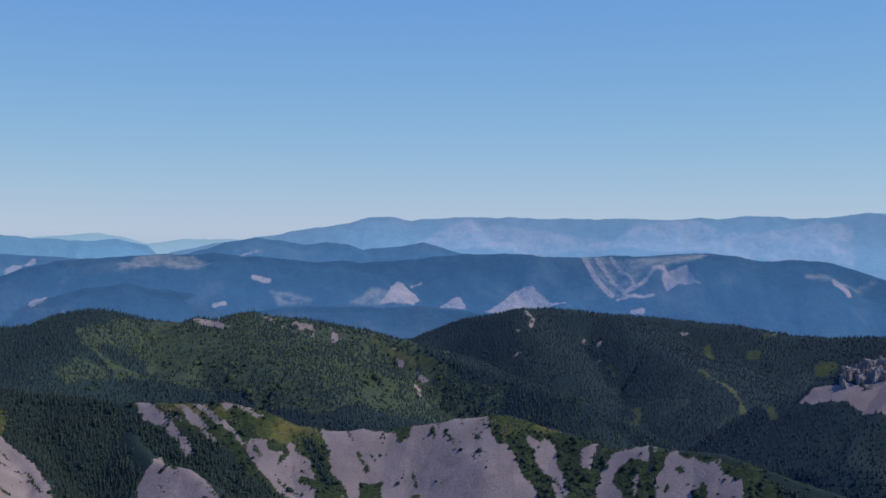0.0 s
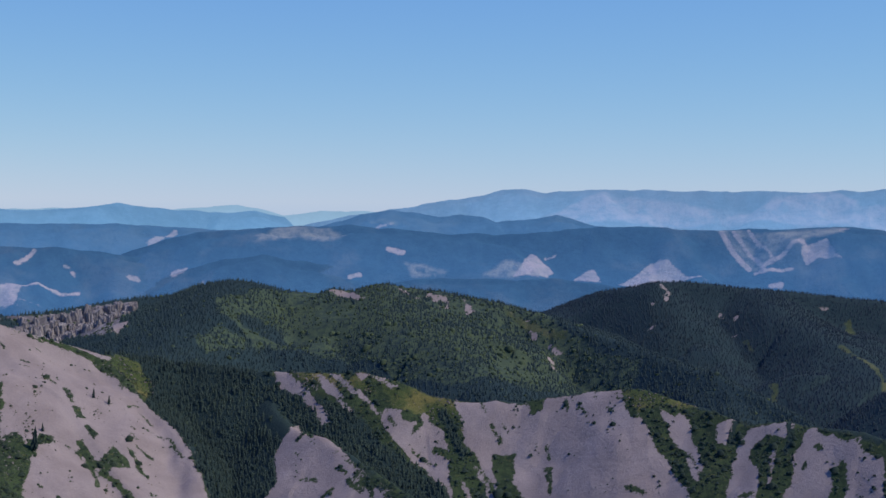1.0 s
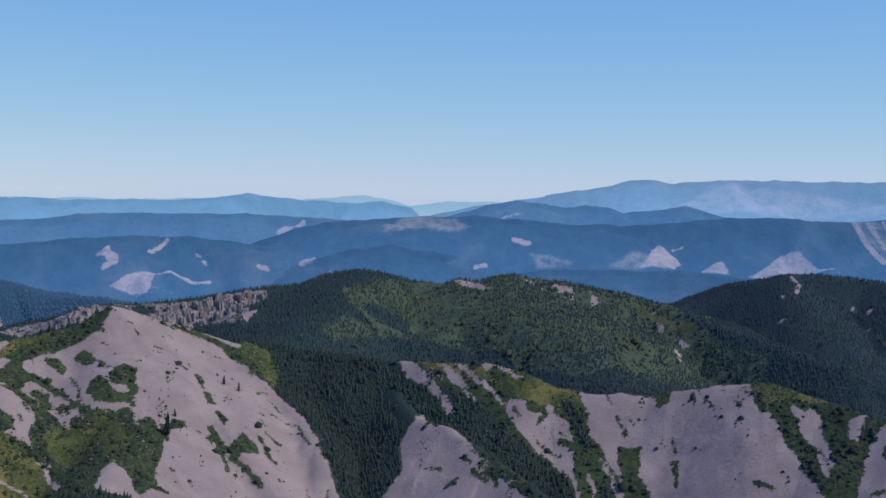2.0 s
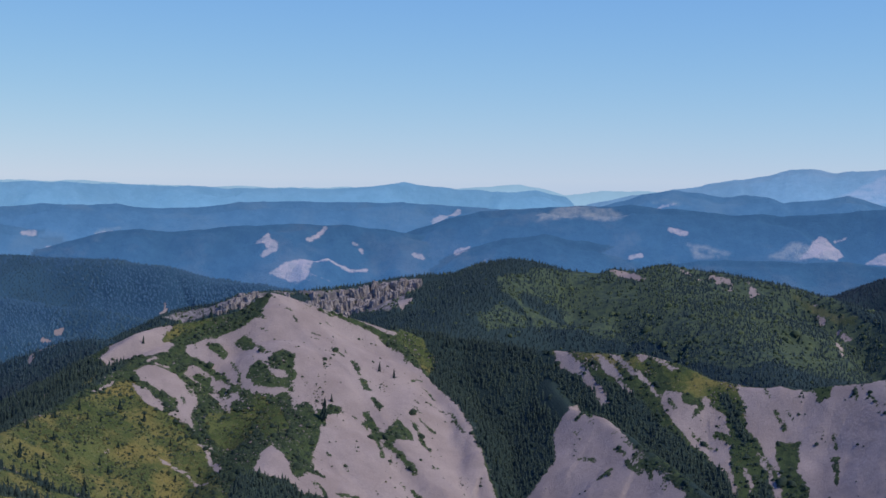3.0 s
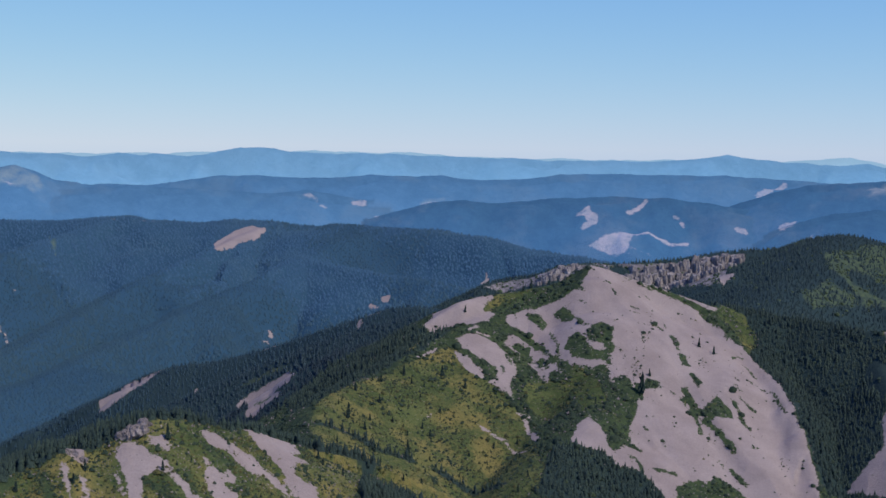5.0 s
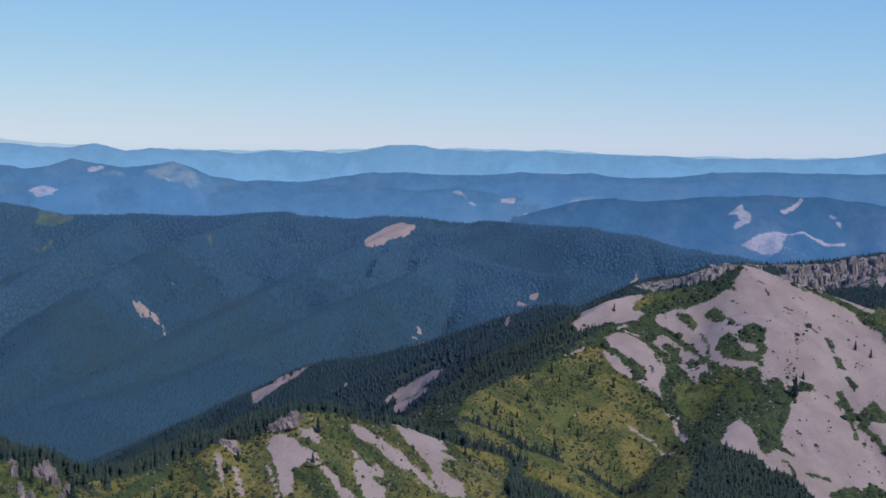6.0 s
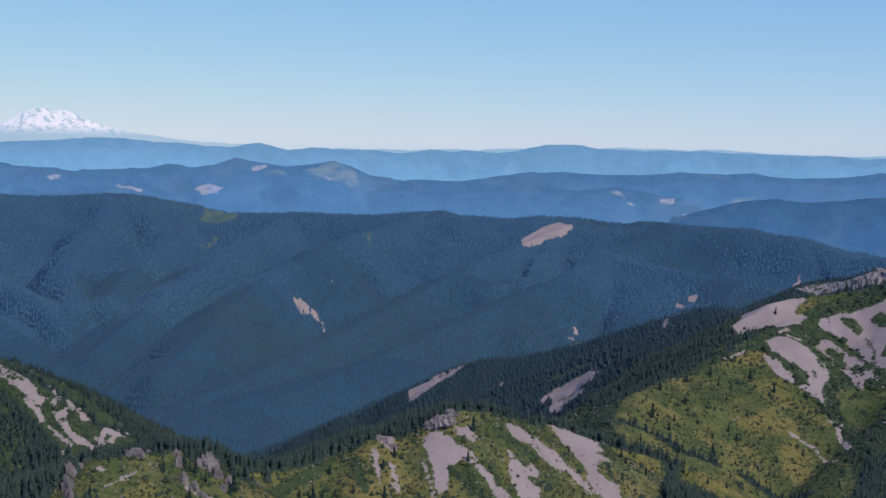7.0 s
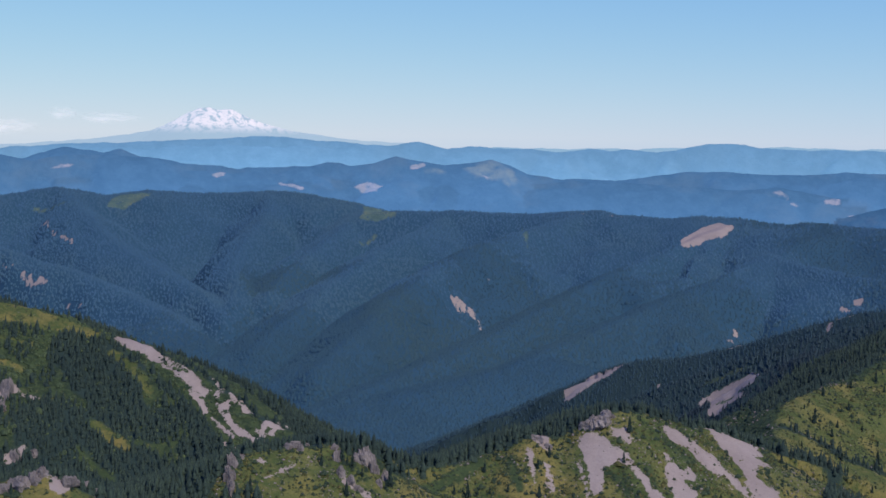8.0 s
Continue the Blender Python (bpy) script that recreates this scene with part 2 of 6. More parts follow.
RIDGES.append(("far_c", 0.75, 0.7, 2, [
    (-2821, 3532, 578.2), (-2889, 3476, 569.4), (-2944, 3430, 560.8), (-3012, 3371, 571.9), (-3052, 3334, 561.8),
    (-3098, 3291, 571.6), (-3157, 3235, 557.4), (-3221, 3171, 559.4), (-3285, 3105, 563.3), (-3372, 3010, 570.2),
    (-3420, 2956, 561.6), (-3479, 2885, 582.0), (-3525, 2829, 569.8), (-3582, 2757, 568.3), (-3626, 2699, 579.8),
    (-3679, 2625, 580.1), (-3762, 2506, 594.0), (-3811, 2431, 587.0), (-3886, 2309, 579.3), (-3947, 2202, 570.1),
    (-4013, 2079, 564.3), (-4089, 1925, 556.4), (-4158, 1772, 541.7), (-4248, 1544, 538.4)]))  # far r2
RIDGES.append(("far_q", 0.75, 0.7, 2, [
    (1824, 4026, 668.9), (1540, 4143, 674.3), (1340, 4212, 669.9), (1296, 4226, 673.1), (1233, 4245, 665.9),
    (1153, 4267, 658.5), (1088, 4284, 651.1), (1039, 4296, 655.9), (939, 4319, 660.5), (855, 4337, 651.0),
    (804, 4346, 659.5), (701, 4364, 649.8), (562, 4384, 650.4), (491, 4393, 646.2), (385, 4403, 650.7), (314, 4409, 648.2),
    (207, 4415, 652.6), (28, 4420, 649.1), (-98, 4419, 640.7), (-179, 4416, 654.2), (-241, 4413, 648.2), (-295, 4410, 631.5),
    (-401, 4402, 614.3), (-507, 4391, 593.7), (-612, 4377, 576.6), (-716, 4362, 559.7), (-853, 4337, 532.1)]))  # far q
RIDGES.append(("far_d", 0.75, 0.7, 2, [
    (-520, 4671, 571.0), (-740, 4641, 571.5), (-870, 4619, 571.5), (-981, 4597, 558.5), (-1055, 4580, 578.3),
    (-1129, 4562, 590.6), (-1240, 4534, 579.5), (-1386, 4491, 567.9), (-1710, 4378, 572.9), (-1884, 4306, 570.4),
    (-2054, 4227, 569.9), (-2321, 4087, 574.2), (-2452, 4010, 587.2), (-2688, 3855, 581.2), (-2911, 3690, 569.8),
    (-2480, 3992, 580.3), (-2657, 3877, 585.5), (-3283, 3364, 567.0), (-3350, 3297, 567.3), (-3442, 3201, 568.7),
    (-3543, 3088, 554.7), (-3666, 2942, 547.7), (-3992, 2481, 538.7), (-4445, 1527, 534.9)]))  # far pale
RIDGES.append(("volcano", 0.7, 0.6, 2, [
    (-3670, 3094, 571.8), (-3816, 2912, 581.5), (-3862, 2850, 589.8), (-3952, 2725, 610.3), (-3995, 2661, 628.2),
    (-4037, 2597, 653.6), (-4067, 2549, 679.3), (-4092, 2509, 674.6), (-4107, 2484, 685.4), (-4126, 2452, 680.9),
    (-4164, 2387, 639.5), (-4201, 2322, 602.1), (-4262, 2208, 582.8), (-4343, 2045, 561.1), (-4481, 1720, 543.0)]))  # volcano

# ---- the lie of the land ----
FLOOR = 110.0
BROAD = ("mid", "hill_d", "hill_c", "far_a", "far_b", "far_c", "far_q", "volcano")  # mountains with wide ribs and side valleys
TABLE = np.random.RandomState(7).rand(256, 256).astype(np.float32)


def value_noise(x, y):
    xi, yi = np.floor(x), np.floor(y)
    u, v = x - xi, y - yi
    u, v = u * u * (3 - 2 * u), v * v * (3 - 2 * v)
    i, j = xi.astype(np.int64) & 255, yi.astype(np.int64) & 255
    i2, j2 = (i + 1) & 255, (j + 1) & 255
    return ((TABLE[i, j] * (1 - u) + TABLE[i2, j] * u) * (1 - v) + (TABLE[i, j2] * (1 - u) + TABLE[i2, j2] * u) * v) * 2 - 1


def fbm(x, y, size, octaves=4):
    """Sum of noises, the largest waves being size metres long."""
    total, amp, norm = 0.0, 1.0, 0.0
    for k in range(octaves):
        total = total + amp * value_noise(x / size + 17.3 * k, y / size + 5.1 * k)
        norm += amp
        size, amp = size / 2.03, amp * 0.52
    return total / norm * 1.5


def line_height(x, y, line, sl, sr, blunt):
    """The height of a ridge with a crest along line, falling away at the slopes sl to its left and sr to its right, and how far below the crest it is. blunt: the radius of its rounded back."""
    best = np.full(x.shape, -1e4, np.float32)
    fall = np.zeros(x.shape, np.float32)
    for (ax, ay, az), (bx, by, bz) in zip(line, line[1:]):
        dx, dy = bx - ax, by - ay
        n2 = dx * dx + dy * dy
        px, py = x - ax, y - ay
        t = np.clip((px * dx + py * dy) / n2, 0, 1)
        d = np.sqrt((px - t * dx) ** 2 + (py - t * dy) ** 2 + blunt * blunt) - blunt
        s = np.where(dx * py - dy * px > 0, sl, sr)
        h = az + t * (bz - az) - s * d
        fall = np.where(h > best, s * d, fall)
        np.maximum(best, h, out=best)
    return best, fall


def land(x, y):
    """The height at x, y, the number of the ridge that makes it (-1: the valley floor), and how far below its crest it lies."""
    x, y = np.asarray(x, np.float32), np.asarray(y, np.float32)
    r = np.hypot(x, y)
    wx = x + 14 * fbm(x, y, 120, 3)
    wy = y + 14 * fbm(x + 900, y + 300, 120, 3)
    bx = x + 120 * fbm(x + 400, y, 330, 4)
    by = y + 120 * fbm(x, y + 700, 330, 4)
    top = np.full(x.shape, FLOOR, np.float32)
    which = np.full(x.shape, -1, np.int32)
    below = np.full(x.shape, 300, np.float32)
    for k, (group, sl, sr, blunt, line) in enumerate(RIDGES):
        p = np.array(line)
        reach = (p[:, 2].max() - FLOOR) / min(sl, sr)
        near = np.nonzero((x > p[:, 0].min() - reach) & (x < p[:, 0].max() + reach) & (y > p[:, 1].min() - reach) & (y < p[:, 1].max() + reach))
        if not len(near[0]):
            continue
        h, fall = line_height(x[near], y[near], line, sl, sr, blunt)
        # below its crest the slope is cut by ribs and gullies
        if group in BROAD:
            cut = np.clip(line_height(bx[near], by[near], line, sl, sr, blunt)[0] - h, -26, 16)
        else:
            cut = np.clip(line_height(wx[near], wy[near], line, sl, sr, blunt)[0] - h, -9, 9)
        depth = cut * np.clip(fall / 45, 0, 1)
        h = h + depth
        old = top[near]
        which[near] = np.where(h > old, k, which[near])
        below[near] = np.where(h > old, fall, below[near])
        soft = 6.0
        mix = np.clip(0.5 + 0.5 * (h - old) / soft, 0, 1)
        top[near] = old * (1 - mix) + h * mix + soft * mix * (1 - mix) * 0.6
    top += (0.8 * fbm(x + 50, y, 16, 3) + 1.6 * fbm(x, y + 70, 60, 2)) * np.clip((top - FLOOR) / 10, 0, 1)
    top += 3.2 * fbm(x + 20, y + 9, 70, 4) * np.clip((r - 3600) / 200, 0, 1) * np.clip((top - FLOOR) / 10, 0, 1)
    return top, which, below


# ---- what covers the land: outlines in plan ----
AREAS = []


def area(kind, *outline):
    AREAS.append((kind, outline, 0.0))


def strip(kind, a, b, width):
    AREAS.append((kind, (a, b), width / 2))


area("meadow", (-497, 753), (-519, 720), (-524, 691), (-530, 674), (-537, 656), (-544, 637), (-549, 622), (-552, 611), (-556, 600), (-560, 589), (-566, 577), (-571, 559), (-577, 543), (-583, 515), (-589, 492), (-596, 468), (-584, 468), (-586, 452), (-587, 439), (-588, 425), (-590, 409), (-595, 387), (-595, 376), (-593, 368), (-588, 357), (-425, 258), (-428, 266), (-430, 271), (-430, 280), (-426, 295), (-425, 307), (-424, 317), (-423, 326), (-421, 338), (-431, 338), (-426, 355), (-421, 372), (-417, 392), (-413, 404), (-408, 416), (-404, 425), (-401, 433), (-399, 441), (-396, 449), (-393, 460), (-388, 473), (-382, 487), (-379, 499), (-375, 520), (-359, 544))
area("meadow", (-528, 281), (-542, 275), (-550, 263), (-557, 255), (-561, 245), (-565, 230), (-572, 206), (-459, 165), (-454, 184), (-450, 197), (-447, 204), (-442, 211), (-435, 221), (-424, 226))
# scree on the grassy ridge
area("scree", (-555, 584), (-552, 590), (-547, 595), (-541, 596), (-535, 594), (-527, 598), (-520, 595), (-511, 596), (-497, 595), (-488, 592), (-493, 584), (-510, 590), (-522, 592), (-528, 586), (-525, 577), (-518, 568), (-522, 563), (-535, 573), (-545, 580))
area("scree", (-546, 600), (-541, 611), (-534, 609), (-531, 602), (-536, 601))
area("scree", (-536, 637), (-534, 647), (-528, 653), (-521, 655), (-513, 659), (-506, 658), (-494, 660), (-481, 657), (-484, 653), (-497, 653), (-502, 646), (-509, 643), (-520, 643), (-527, 635))
area("scree", (-533, 675), (-529, 682), (-524, 699), (-521, 710), (-508, 700), (-506, 687), (-497, 693), (-486, 681), (-482, 683), (-469, 668), (-479, 657), (-493, 664), (-506, 670), (-521, 672))
area("mottle", (-522, 625), (-514, 631), (-503, 631), (-485, 614), (-492, 600), (-507, 608))
area("mottle", (-515, 619), (-507, 620), (-493, 616), (-496, 606))
area("scree", (-575, 562), (-593, 588), (-564, 569), (-558, 566), (-563, 561), (-570, 559))
strip("scree", (-542.7, 572.7), (-520.3, 559.5), 1.6)
strip("scree", (-483.2, 785.2), (-474.0, 795.5), 5.2)
strip("scree", (-486.9, 777.1), (-481.5, 787.5), 1.9)
strip("scree", (-502.8, 646.5), (-477.8, 652.9), 1.0)
strip("scree", (-516.8, 621.1), (-507.1, 620.0), 3.0)
strip("shrub", (-526.9, 580.5), (-516.2, 580.8), 5.1)
strip("shrub", (-515.8, 585.1), (-500.4, 580.0), 3.2)
strip("shrub", (-516.5, 603.0), (-504.1, 593.9), 3.9)
strip("shrub", (-525.9, 629.1), (-516.8, 634.1), 3.0)
strip("shrub", (-523.2, 703.9), (-514.6, 713.8), 1.8)
strip("mottle", (-546.0, 615.8), (-537.0, 631.5), 2.0)
strip("mottle", (-556.3, 559.5), (-537.0, 544.9), 3.8)
strip("mottle", (-502.4, 654.4), (-474.5, 673.7), 3.0)
strip("mottle", (-491.3, 699.8), (-488.7, 711.3), 2.8)
strip("mottle", (-563.2, 552.6), (-545.1, 539.6), 3.2)
strip("mottle", (-508.5, 579.5), (-500.4, 580.0), 3.8)
strip("scree", (-590, 386), (-588, 389), 2.3)
strip("scree", (-579, 384), (-583, 414), 0.9)
strip("scree", (-566, 424), (-557, 432), 4.0)
strip("shrub", (-574, 460), (-577, 528), 8.0)
strip("shrub", (-568, 542), (-545, 529), 5.6)
strip("shrub", (-518, 583), (-509, 578), 4.4)
strip("shrub", (-524, 631), (-514, 635), 7.3)
strip("mottle", (-558, 252), (-547, 259), 9.9)
strip("mottle", (-561, 240), (-556, 245), 7.4)
strip("forest", (-591, 346), (-568, 373), 5.5)
strip("forest", (-574, 460), (-589, 500), 2.1)
strip("forest", (-589, 500), (-581, 532), 1.9)
strip("forest", (-584, 439), (-581, 446), 1.8)
area("forest", (-600, 834), (-603, 905), (-600, 958), (-592, 1006), (-587, 1035), (-622, 1038), (-719, 1107), (-723, 1038), (-757, 1016))
area("meadow", (-602, 851), (-600, 910), (-593, 956), (-579, 1011), (-559, 1005), (-521, 994), (-497, 987), (-459, 939), (-414, 885), (-434, 856), (-459, 771), (-488, 768), (-535, 785), (-550, 775), (-581, 814))
area("shrub", (-575, 1019), (-571, 1055), (-547, 1080), (-502, 1063), (-465, 1057), (-436, 1048), (-417, 1026), (-409, 967), (-437, 949), (-429, 914), (-435, 900), (-488, 978), (-512, 996), (-543, 1005))
strip("meadow", (-495, 1049), (-469, 1036), 18.7)
strip("meadow", (-486, 682), (-481, 772), 21.3)
# the scree peak
area("shrub", (-594, 1117), (-579, 1138), (-556, 1163), (-534, 1184), (-526, 1185), (-530, 1155), (-542, 1133), (-560, 1112), (-576, 1090), (-591, 1091))
area("meadow", (-595, 1107), (-593, 1120), (-577, 1140), (-569, 1149), (-574, 1129), (-582, 1111), (-591, 1091))
area("shrub", (-593, 1029), (-584, 1053), (-571, 1095), (-532, 1092), (-481, 1063), (-451, 1066), (-422, 1046), (-408, 1013), (-407, 965), (-429, 952), (-454, 964), (-497, 990), (-515, 1005), (-560, 1010))
area("meadow", (-515, 1015), (-500, 1039), (-479, 1038), (-462, 1012), (-472, 992), (-493, 993))
area("meadow", (-486, 1051), (-457, 1045), (-437, 1018), (-449, 995), (-477, 1033))
area("forest", (-445, 936), (-426, 944), (-410, 951), (-397, 945), (-382, 956), (-374, 952), (-357, 956), (-348, 934), (-397, 863), (-426, 868))
area("scree", (-526, 1187), (-495, 1201), (-463, 1214), (-438, 1222), (-413, 1214), (-385, 1196), (-355, 1176), (-329, 1152), (-311, 1113), (-293, 1084), (-280, 1061), (-268, 1029), (-353, 945), (-374, 954), (-383, 957), (-398, 946), (-411, 952), (-426, 945), (-437, 947), (-441, 966), (-443, 993), (-428, 982), (-413, 966), (-404, 957), (-402, 970), (-412, 1004), (-414, 1027), (-423, 1049), (-443, 1039), (-457, 1062), (-469, 1054), (-487, 1054), (-507, 1063), (-523, 1074), (-539, 1085), (-560, 1086), (-571, 1094), (-560, 1114), (-547, 1126), (-533, 1137), (-527, 1151), (-529, 1172))
area("shrub", (-357, 966), (-355, 986), (-344, 992), (-339, 1005), (-328, 1005), (-317, 1006), (-309, 983), (-345, 936))
area("shrub", (-490, 1089), (-489, 1101), (-481, 1110), (-470, 1105), (-466, 1089), (-459, 1084), (-462, 1073), (-471, 1083), (-481, 1080))
area("shrub", (-503, 1082), (-498, 1089), (-486, 1081), (-474, 1072), (-463, 1077), (-455, 1065), (-465, 1064), (-476, 1059), (-488, 1062), (-502, 1072))
area("shrub", (-554, 1107), (-547, 1115), (-536, 1109), (-533, 1095), (-545, 1100))
area("shrub", (-535, 1121), (-528, 1128), (-519, 1122), (-510, 1108), (-518, 1109), (-530, 1116))
area("shrub", (-382, 1067), (-377, 1078), (-374, 1095), (-366, 1089), (-358, 1085), (-352, 1077), (-362, 1068), (-368, 1060))
area("shrub", (-424, 1056), (-424, 1070), (-418, 1073), (-411, 1069), (-420, 1052))
area("shrub", (-446, 1048), (-441, 1061), (-429, 1050), (-416, 1029), (-413, 1008), (-422, 1005), (-434, 1022))
strip("shrub", (-509.4, 1169.9), (-503.2, 1172.6), 2.1)
strip("shrub", (-499.4, 1166.6), (-492.2, 1163.1), 2.6)
strip("shrub", (-527.8, 1151.8), (-521.4, 1150.3), 2.6)
strip("shrub", (-476.2, 1155.8), (-470.8, 1160.1), 2.5)
strip("shrub", (-472.4, 1150.8), (-469.6, 1152.0), 2.0)
strip("shrub", (-480.1, 1196.3), (-473.2, 1199.0), 1.6)
strip("shrub", (-453.6, 1147.6), (-443.1, 1143.1), 2.5)
strip("shrub", (-445.4, 1158.3), (-440.6, 1151.6), 2.0)
strip("shrub", (-425.5, 1054.4), (-416.4, 1038.6), 4.2)
strip("shrub", (-396.5, 1082.7), (-380.1, 1063.1), 7.0)
strip("shrub", (-378.9, 1062.5), (-365.3, 1038.6), 3.7)
strip("shrub", (-368.8, 1058.6), (-356.3, 1053.4), 5.9)
strip("shrub", (-356.3, 1053.4), (-340.2, 1039.8), 5.4)
strip("shrub", (-362.3, 1097.8), (-341.0, 1078.4), 3.8)
strip("shrub", (-358.2, 1107.5), (-345.0, 1105.4), 3.8)
strip("shrub", (-362.5, 1142.9), (-342.0, 1141.9), 2.4)
strip("shrub", (-342.0, 1141.9), (-322.0, 1121.7), 2.9)
strip("shrub", (-374.2, 1170.7), (-360.8, 1158.1), 3.0)
strip("shrub", (-372.0, 1111.4), (-362.6, 1110.3), 2.4)
strip("shrub", (-366.8, 1119.4), (-359.7, 1116.5), 2.4)
strip("shrub", (-330.1, 1052.5), (-325.9, 1056.9), 2.2)
strip("shrub", (-345.9, 1024.2), (-342.1, 1020.2), 1.8)
strip("shrub", (-376.6, 968.3), (-364.5, 977.2), 3.4)
strip("shrub", (-389.0, 1007.5), (-381.5, 1001.8), 1.8)
strip("shrub", (-404.0, 1012.4), (-400.8, 1009.3), 1.8)
strip("shrub", (-404.3, 975.5), (-392.7, 978.1), 5.1)
strip("shrub", (-392.9, 965.1), (-382.3, 957.5), 3.4)
strip("shrub", (-336.7, 1022.0), (-322.1, 1015.1), 4.4)
strip("shrub", (-404.5, 1072.2), (-401.5, 1072.3), 2.3)
strip("shrub", (-384.0, 1168.5), (-382.2, 1183.8), 2.0)
strip("shrub", (-517.8, 1119.0), (-494.2, 1101.2), 2.5)
strip("shrub", (-517.8, 1136.6), (-511.9, 1136.0), 2.5)
strip("shrub", (-525.3, 1094.5), (-502.0, 1063.5), 2.5)
strip("shrub", (-321.3, 1049.9), (-317.9, 1047.9), 1.8)
strip("shrub", (-432.6, 1224.8), (-416.0, 1222.1), 3.2)
strip("shrub", (-415.0, 1219.3), (-400.3, 1202.1), 2.1)
strip("shrub", (-448.6, 1219.1), (-436.5, 1223.5), 1.6)
strip("speckle", (-429.4, 1140.9), (-411.7, 1119.7), 6.9)
strip("speckle", (-411.7, 1119.7), (-384.9, 1094.3), 7.8)
strip("speckle", (-401.7, 1076.5), (-378.2, 1067.0), 10.3)
area("mottle", (-556, 1078), (-540, 1074), (-513, 1064), (-489, 1048), (-493, 1034), (-515, 1042), (-535, 1055), (-552, 1060))
area("speckle", (-424, 992), (-410, 1001), (-391, 956), (-401, 951), (-414, 965))
area("scree", (-623, 1041), (-629, 1070), (-616, 1077), (-604, 1099), (-594, 1117), (-593, 1105), (-593, 1090), (-589, 1097), (-580, 1093), (-578, 1078), (-586, 1055), (-604, 1052), (-615, 1040))
area("scree", (-580, 1022), (-578, 1031), (-575, 1041), (-568, 1046), (-555, 1050), (-540, 1045), (-531, 1039), (-520, 1020), (-520, 1007), (-513, 1000), (-507, 997), (-519, 996), (-534, 997), (-528, 1006), (-536, 1015), (-548, 1015), (-563, 1015), (-573, 1015))
area("scree", (-574, 1007), (-562, 1009), (-552, 1007), (-539, 1003), (-538, 996), (-548, 994), (-560, 999))
strip("scree", (-579.5, 1043.9), (-578.5, 1058.2), 3.4)
strip("shrub", (-540.8, 1042.0), (-533.1, 1033.6), 3.3)
strip("shrub", (-534.8, 1022.6), (-528.0, 1013.8), 2.3)
strip("scree", (-573.1, 1047.5), (-565.9, 1054.8), 2.4)
strip("scree", (-499.0, 982.6), (-491.6, 985.1), 2.7)
strip("scree", (-492.2, 979.3), (-467.3, 953.7), 4.0)
strip("scree", (-491.1, 948.4), (-469.1, 936.0), 3.0)
strip("mottle", (-511.7, 946.5), (-493.9, 948.1), 3.9)
strip("scree", (-590.3, 977.6), (-585.2, 998.1), 3.2)
strip("mottle", (-547.5, 922.8), (-542.2, 932.9), 3.1)
strip("forest", (-510.7, 871.4), (-456.3, 875.2), 6.6)
strip("forest", (-574.8, 812.2), (-547.3, 844.1), 5.7)
strip("forest", (-548.6, 838.5), (-523.4, 860.3), 5.7)
strip("scree", (-686, 1003), (-663, 994), 2.9)
strip("shrub", (-704, 1688), (-699, 1690), 4.5)
area("meadow", (-425, 1250), (-405, 1254), (-391, 1243), (-374, 1211), (-380, 1196), (-402, 1221), (-423, 1232))
area("forest", (-378, 1192), (-341, 1158), (-318, 1129), (-299, 1095), (-284, 1073), (-268, 1046), (-260, 1066), (-259, 1092), (-290, 1154), (-325, 1210), (-367, 1242), (-386, 1239))
strip("scree", (-527, 1189), (-493, 1210), 9)
strip("scree", (-493, 1210), (-455, 1230), 9)
strip("scree", (-455, 1230), (-428, 1237), 6)
# the scree ridge
area("shrub", (-283, 1251), (-200, 1228), (-158, 1216), (-92, 1204), (-80, 1185), (-78, 1103), (-134, 1043), (-202, 1180), (-240, 1220))
area("shrub", (39, 1178), (85, 1156), (127, 1119), (175, 1092), (226, 1046), (252, 1021), (241, 971), (69, 1026), (60, 1108), (50, 1143))
area("meadow", (-286, 1252), (-232, 1235), (-200, 1228), (-158, 1216), (-127, 1210), (-92, 1204), (-76, 1201), (-88, 1195), (-100, 1188), (-109, 1184), (-125, 1189), (-154, 1190), (-166, 1203), (-187, 1208), (-208, 1212), (-225, 1222), (-252, 1230))
area("meadow", (39, 1178), (60, 1169), (85, 1156), (102, 1145), (84, 1148), (66, 1153), (52, 1147), (44, 1160))
area("forest", (-228, 1212), (-183, 1184), (-159, 1158), (-129, 1143), (-98, 1120), (-83, 1103), (-117, 1038), (-145, 1121), (-171, 1107), (-216, 1174))
area("scree", (-277, 1250), (-261, 1245), (-250, 1231), (-233, 1213), (-220, 1198), (-210, 1180), (-217, 1181), (-226, 1195), (-241, 1212), (-258, 1224), (-269, 1237))
area("scree", (-234, 1232), (-223, 1228), (-208, 1213), (-199, 1202), (-207, 1206), (-217, 1211), (-224, 1220))
strip("scree", (-208.5, 1203.1), (-192.4, 1187.5), 3.0)
strip("scree", (-219.4, 1231.6), (-185.6, 1200.7), 3.6)
strip("scree", (-185.6, 1200.7), (-157.1, 1175.6), 2.5)
strip("scree", (-244.1, 1229.0), (-228.8, 1216.7), 2.5)
area("scree", (-196, 1226), (-179, 1222), (-158, 1216), (-151, 1209), (-159, 1207), (-172, 1213), (-188, 1217))
area("scree", (-159, 1192), (-144, 1185), (-132, 1182), (-130, 1194), (-124, 1186), (-111, 1173), (-107, 1163), (-100, 1142), (-84, 1120), (-81, 1103), (-96, 1102), (-103, 1124), (-124, 1142), (-139, 1151), (-156, 1166), (-167, 1182), (-164, 1193))
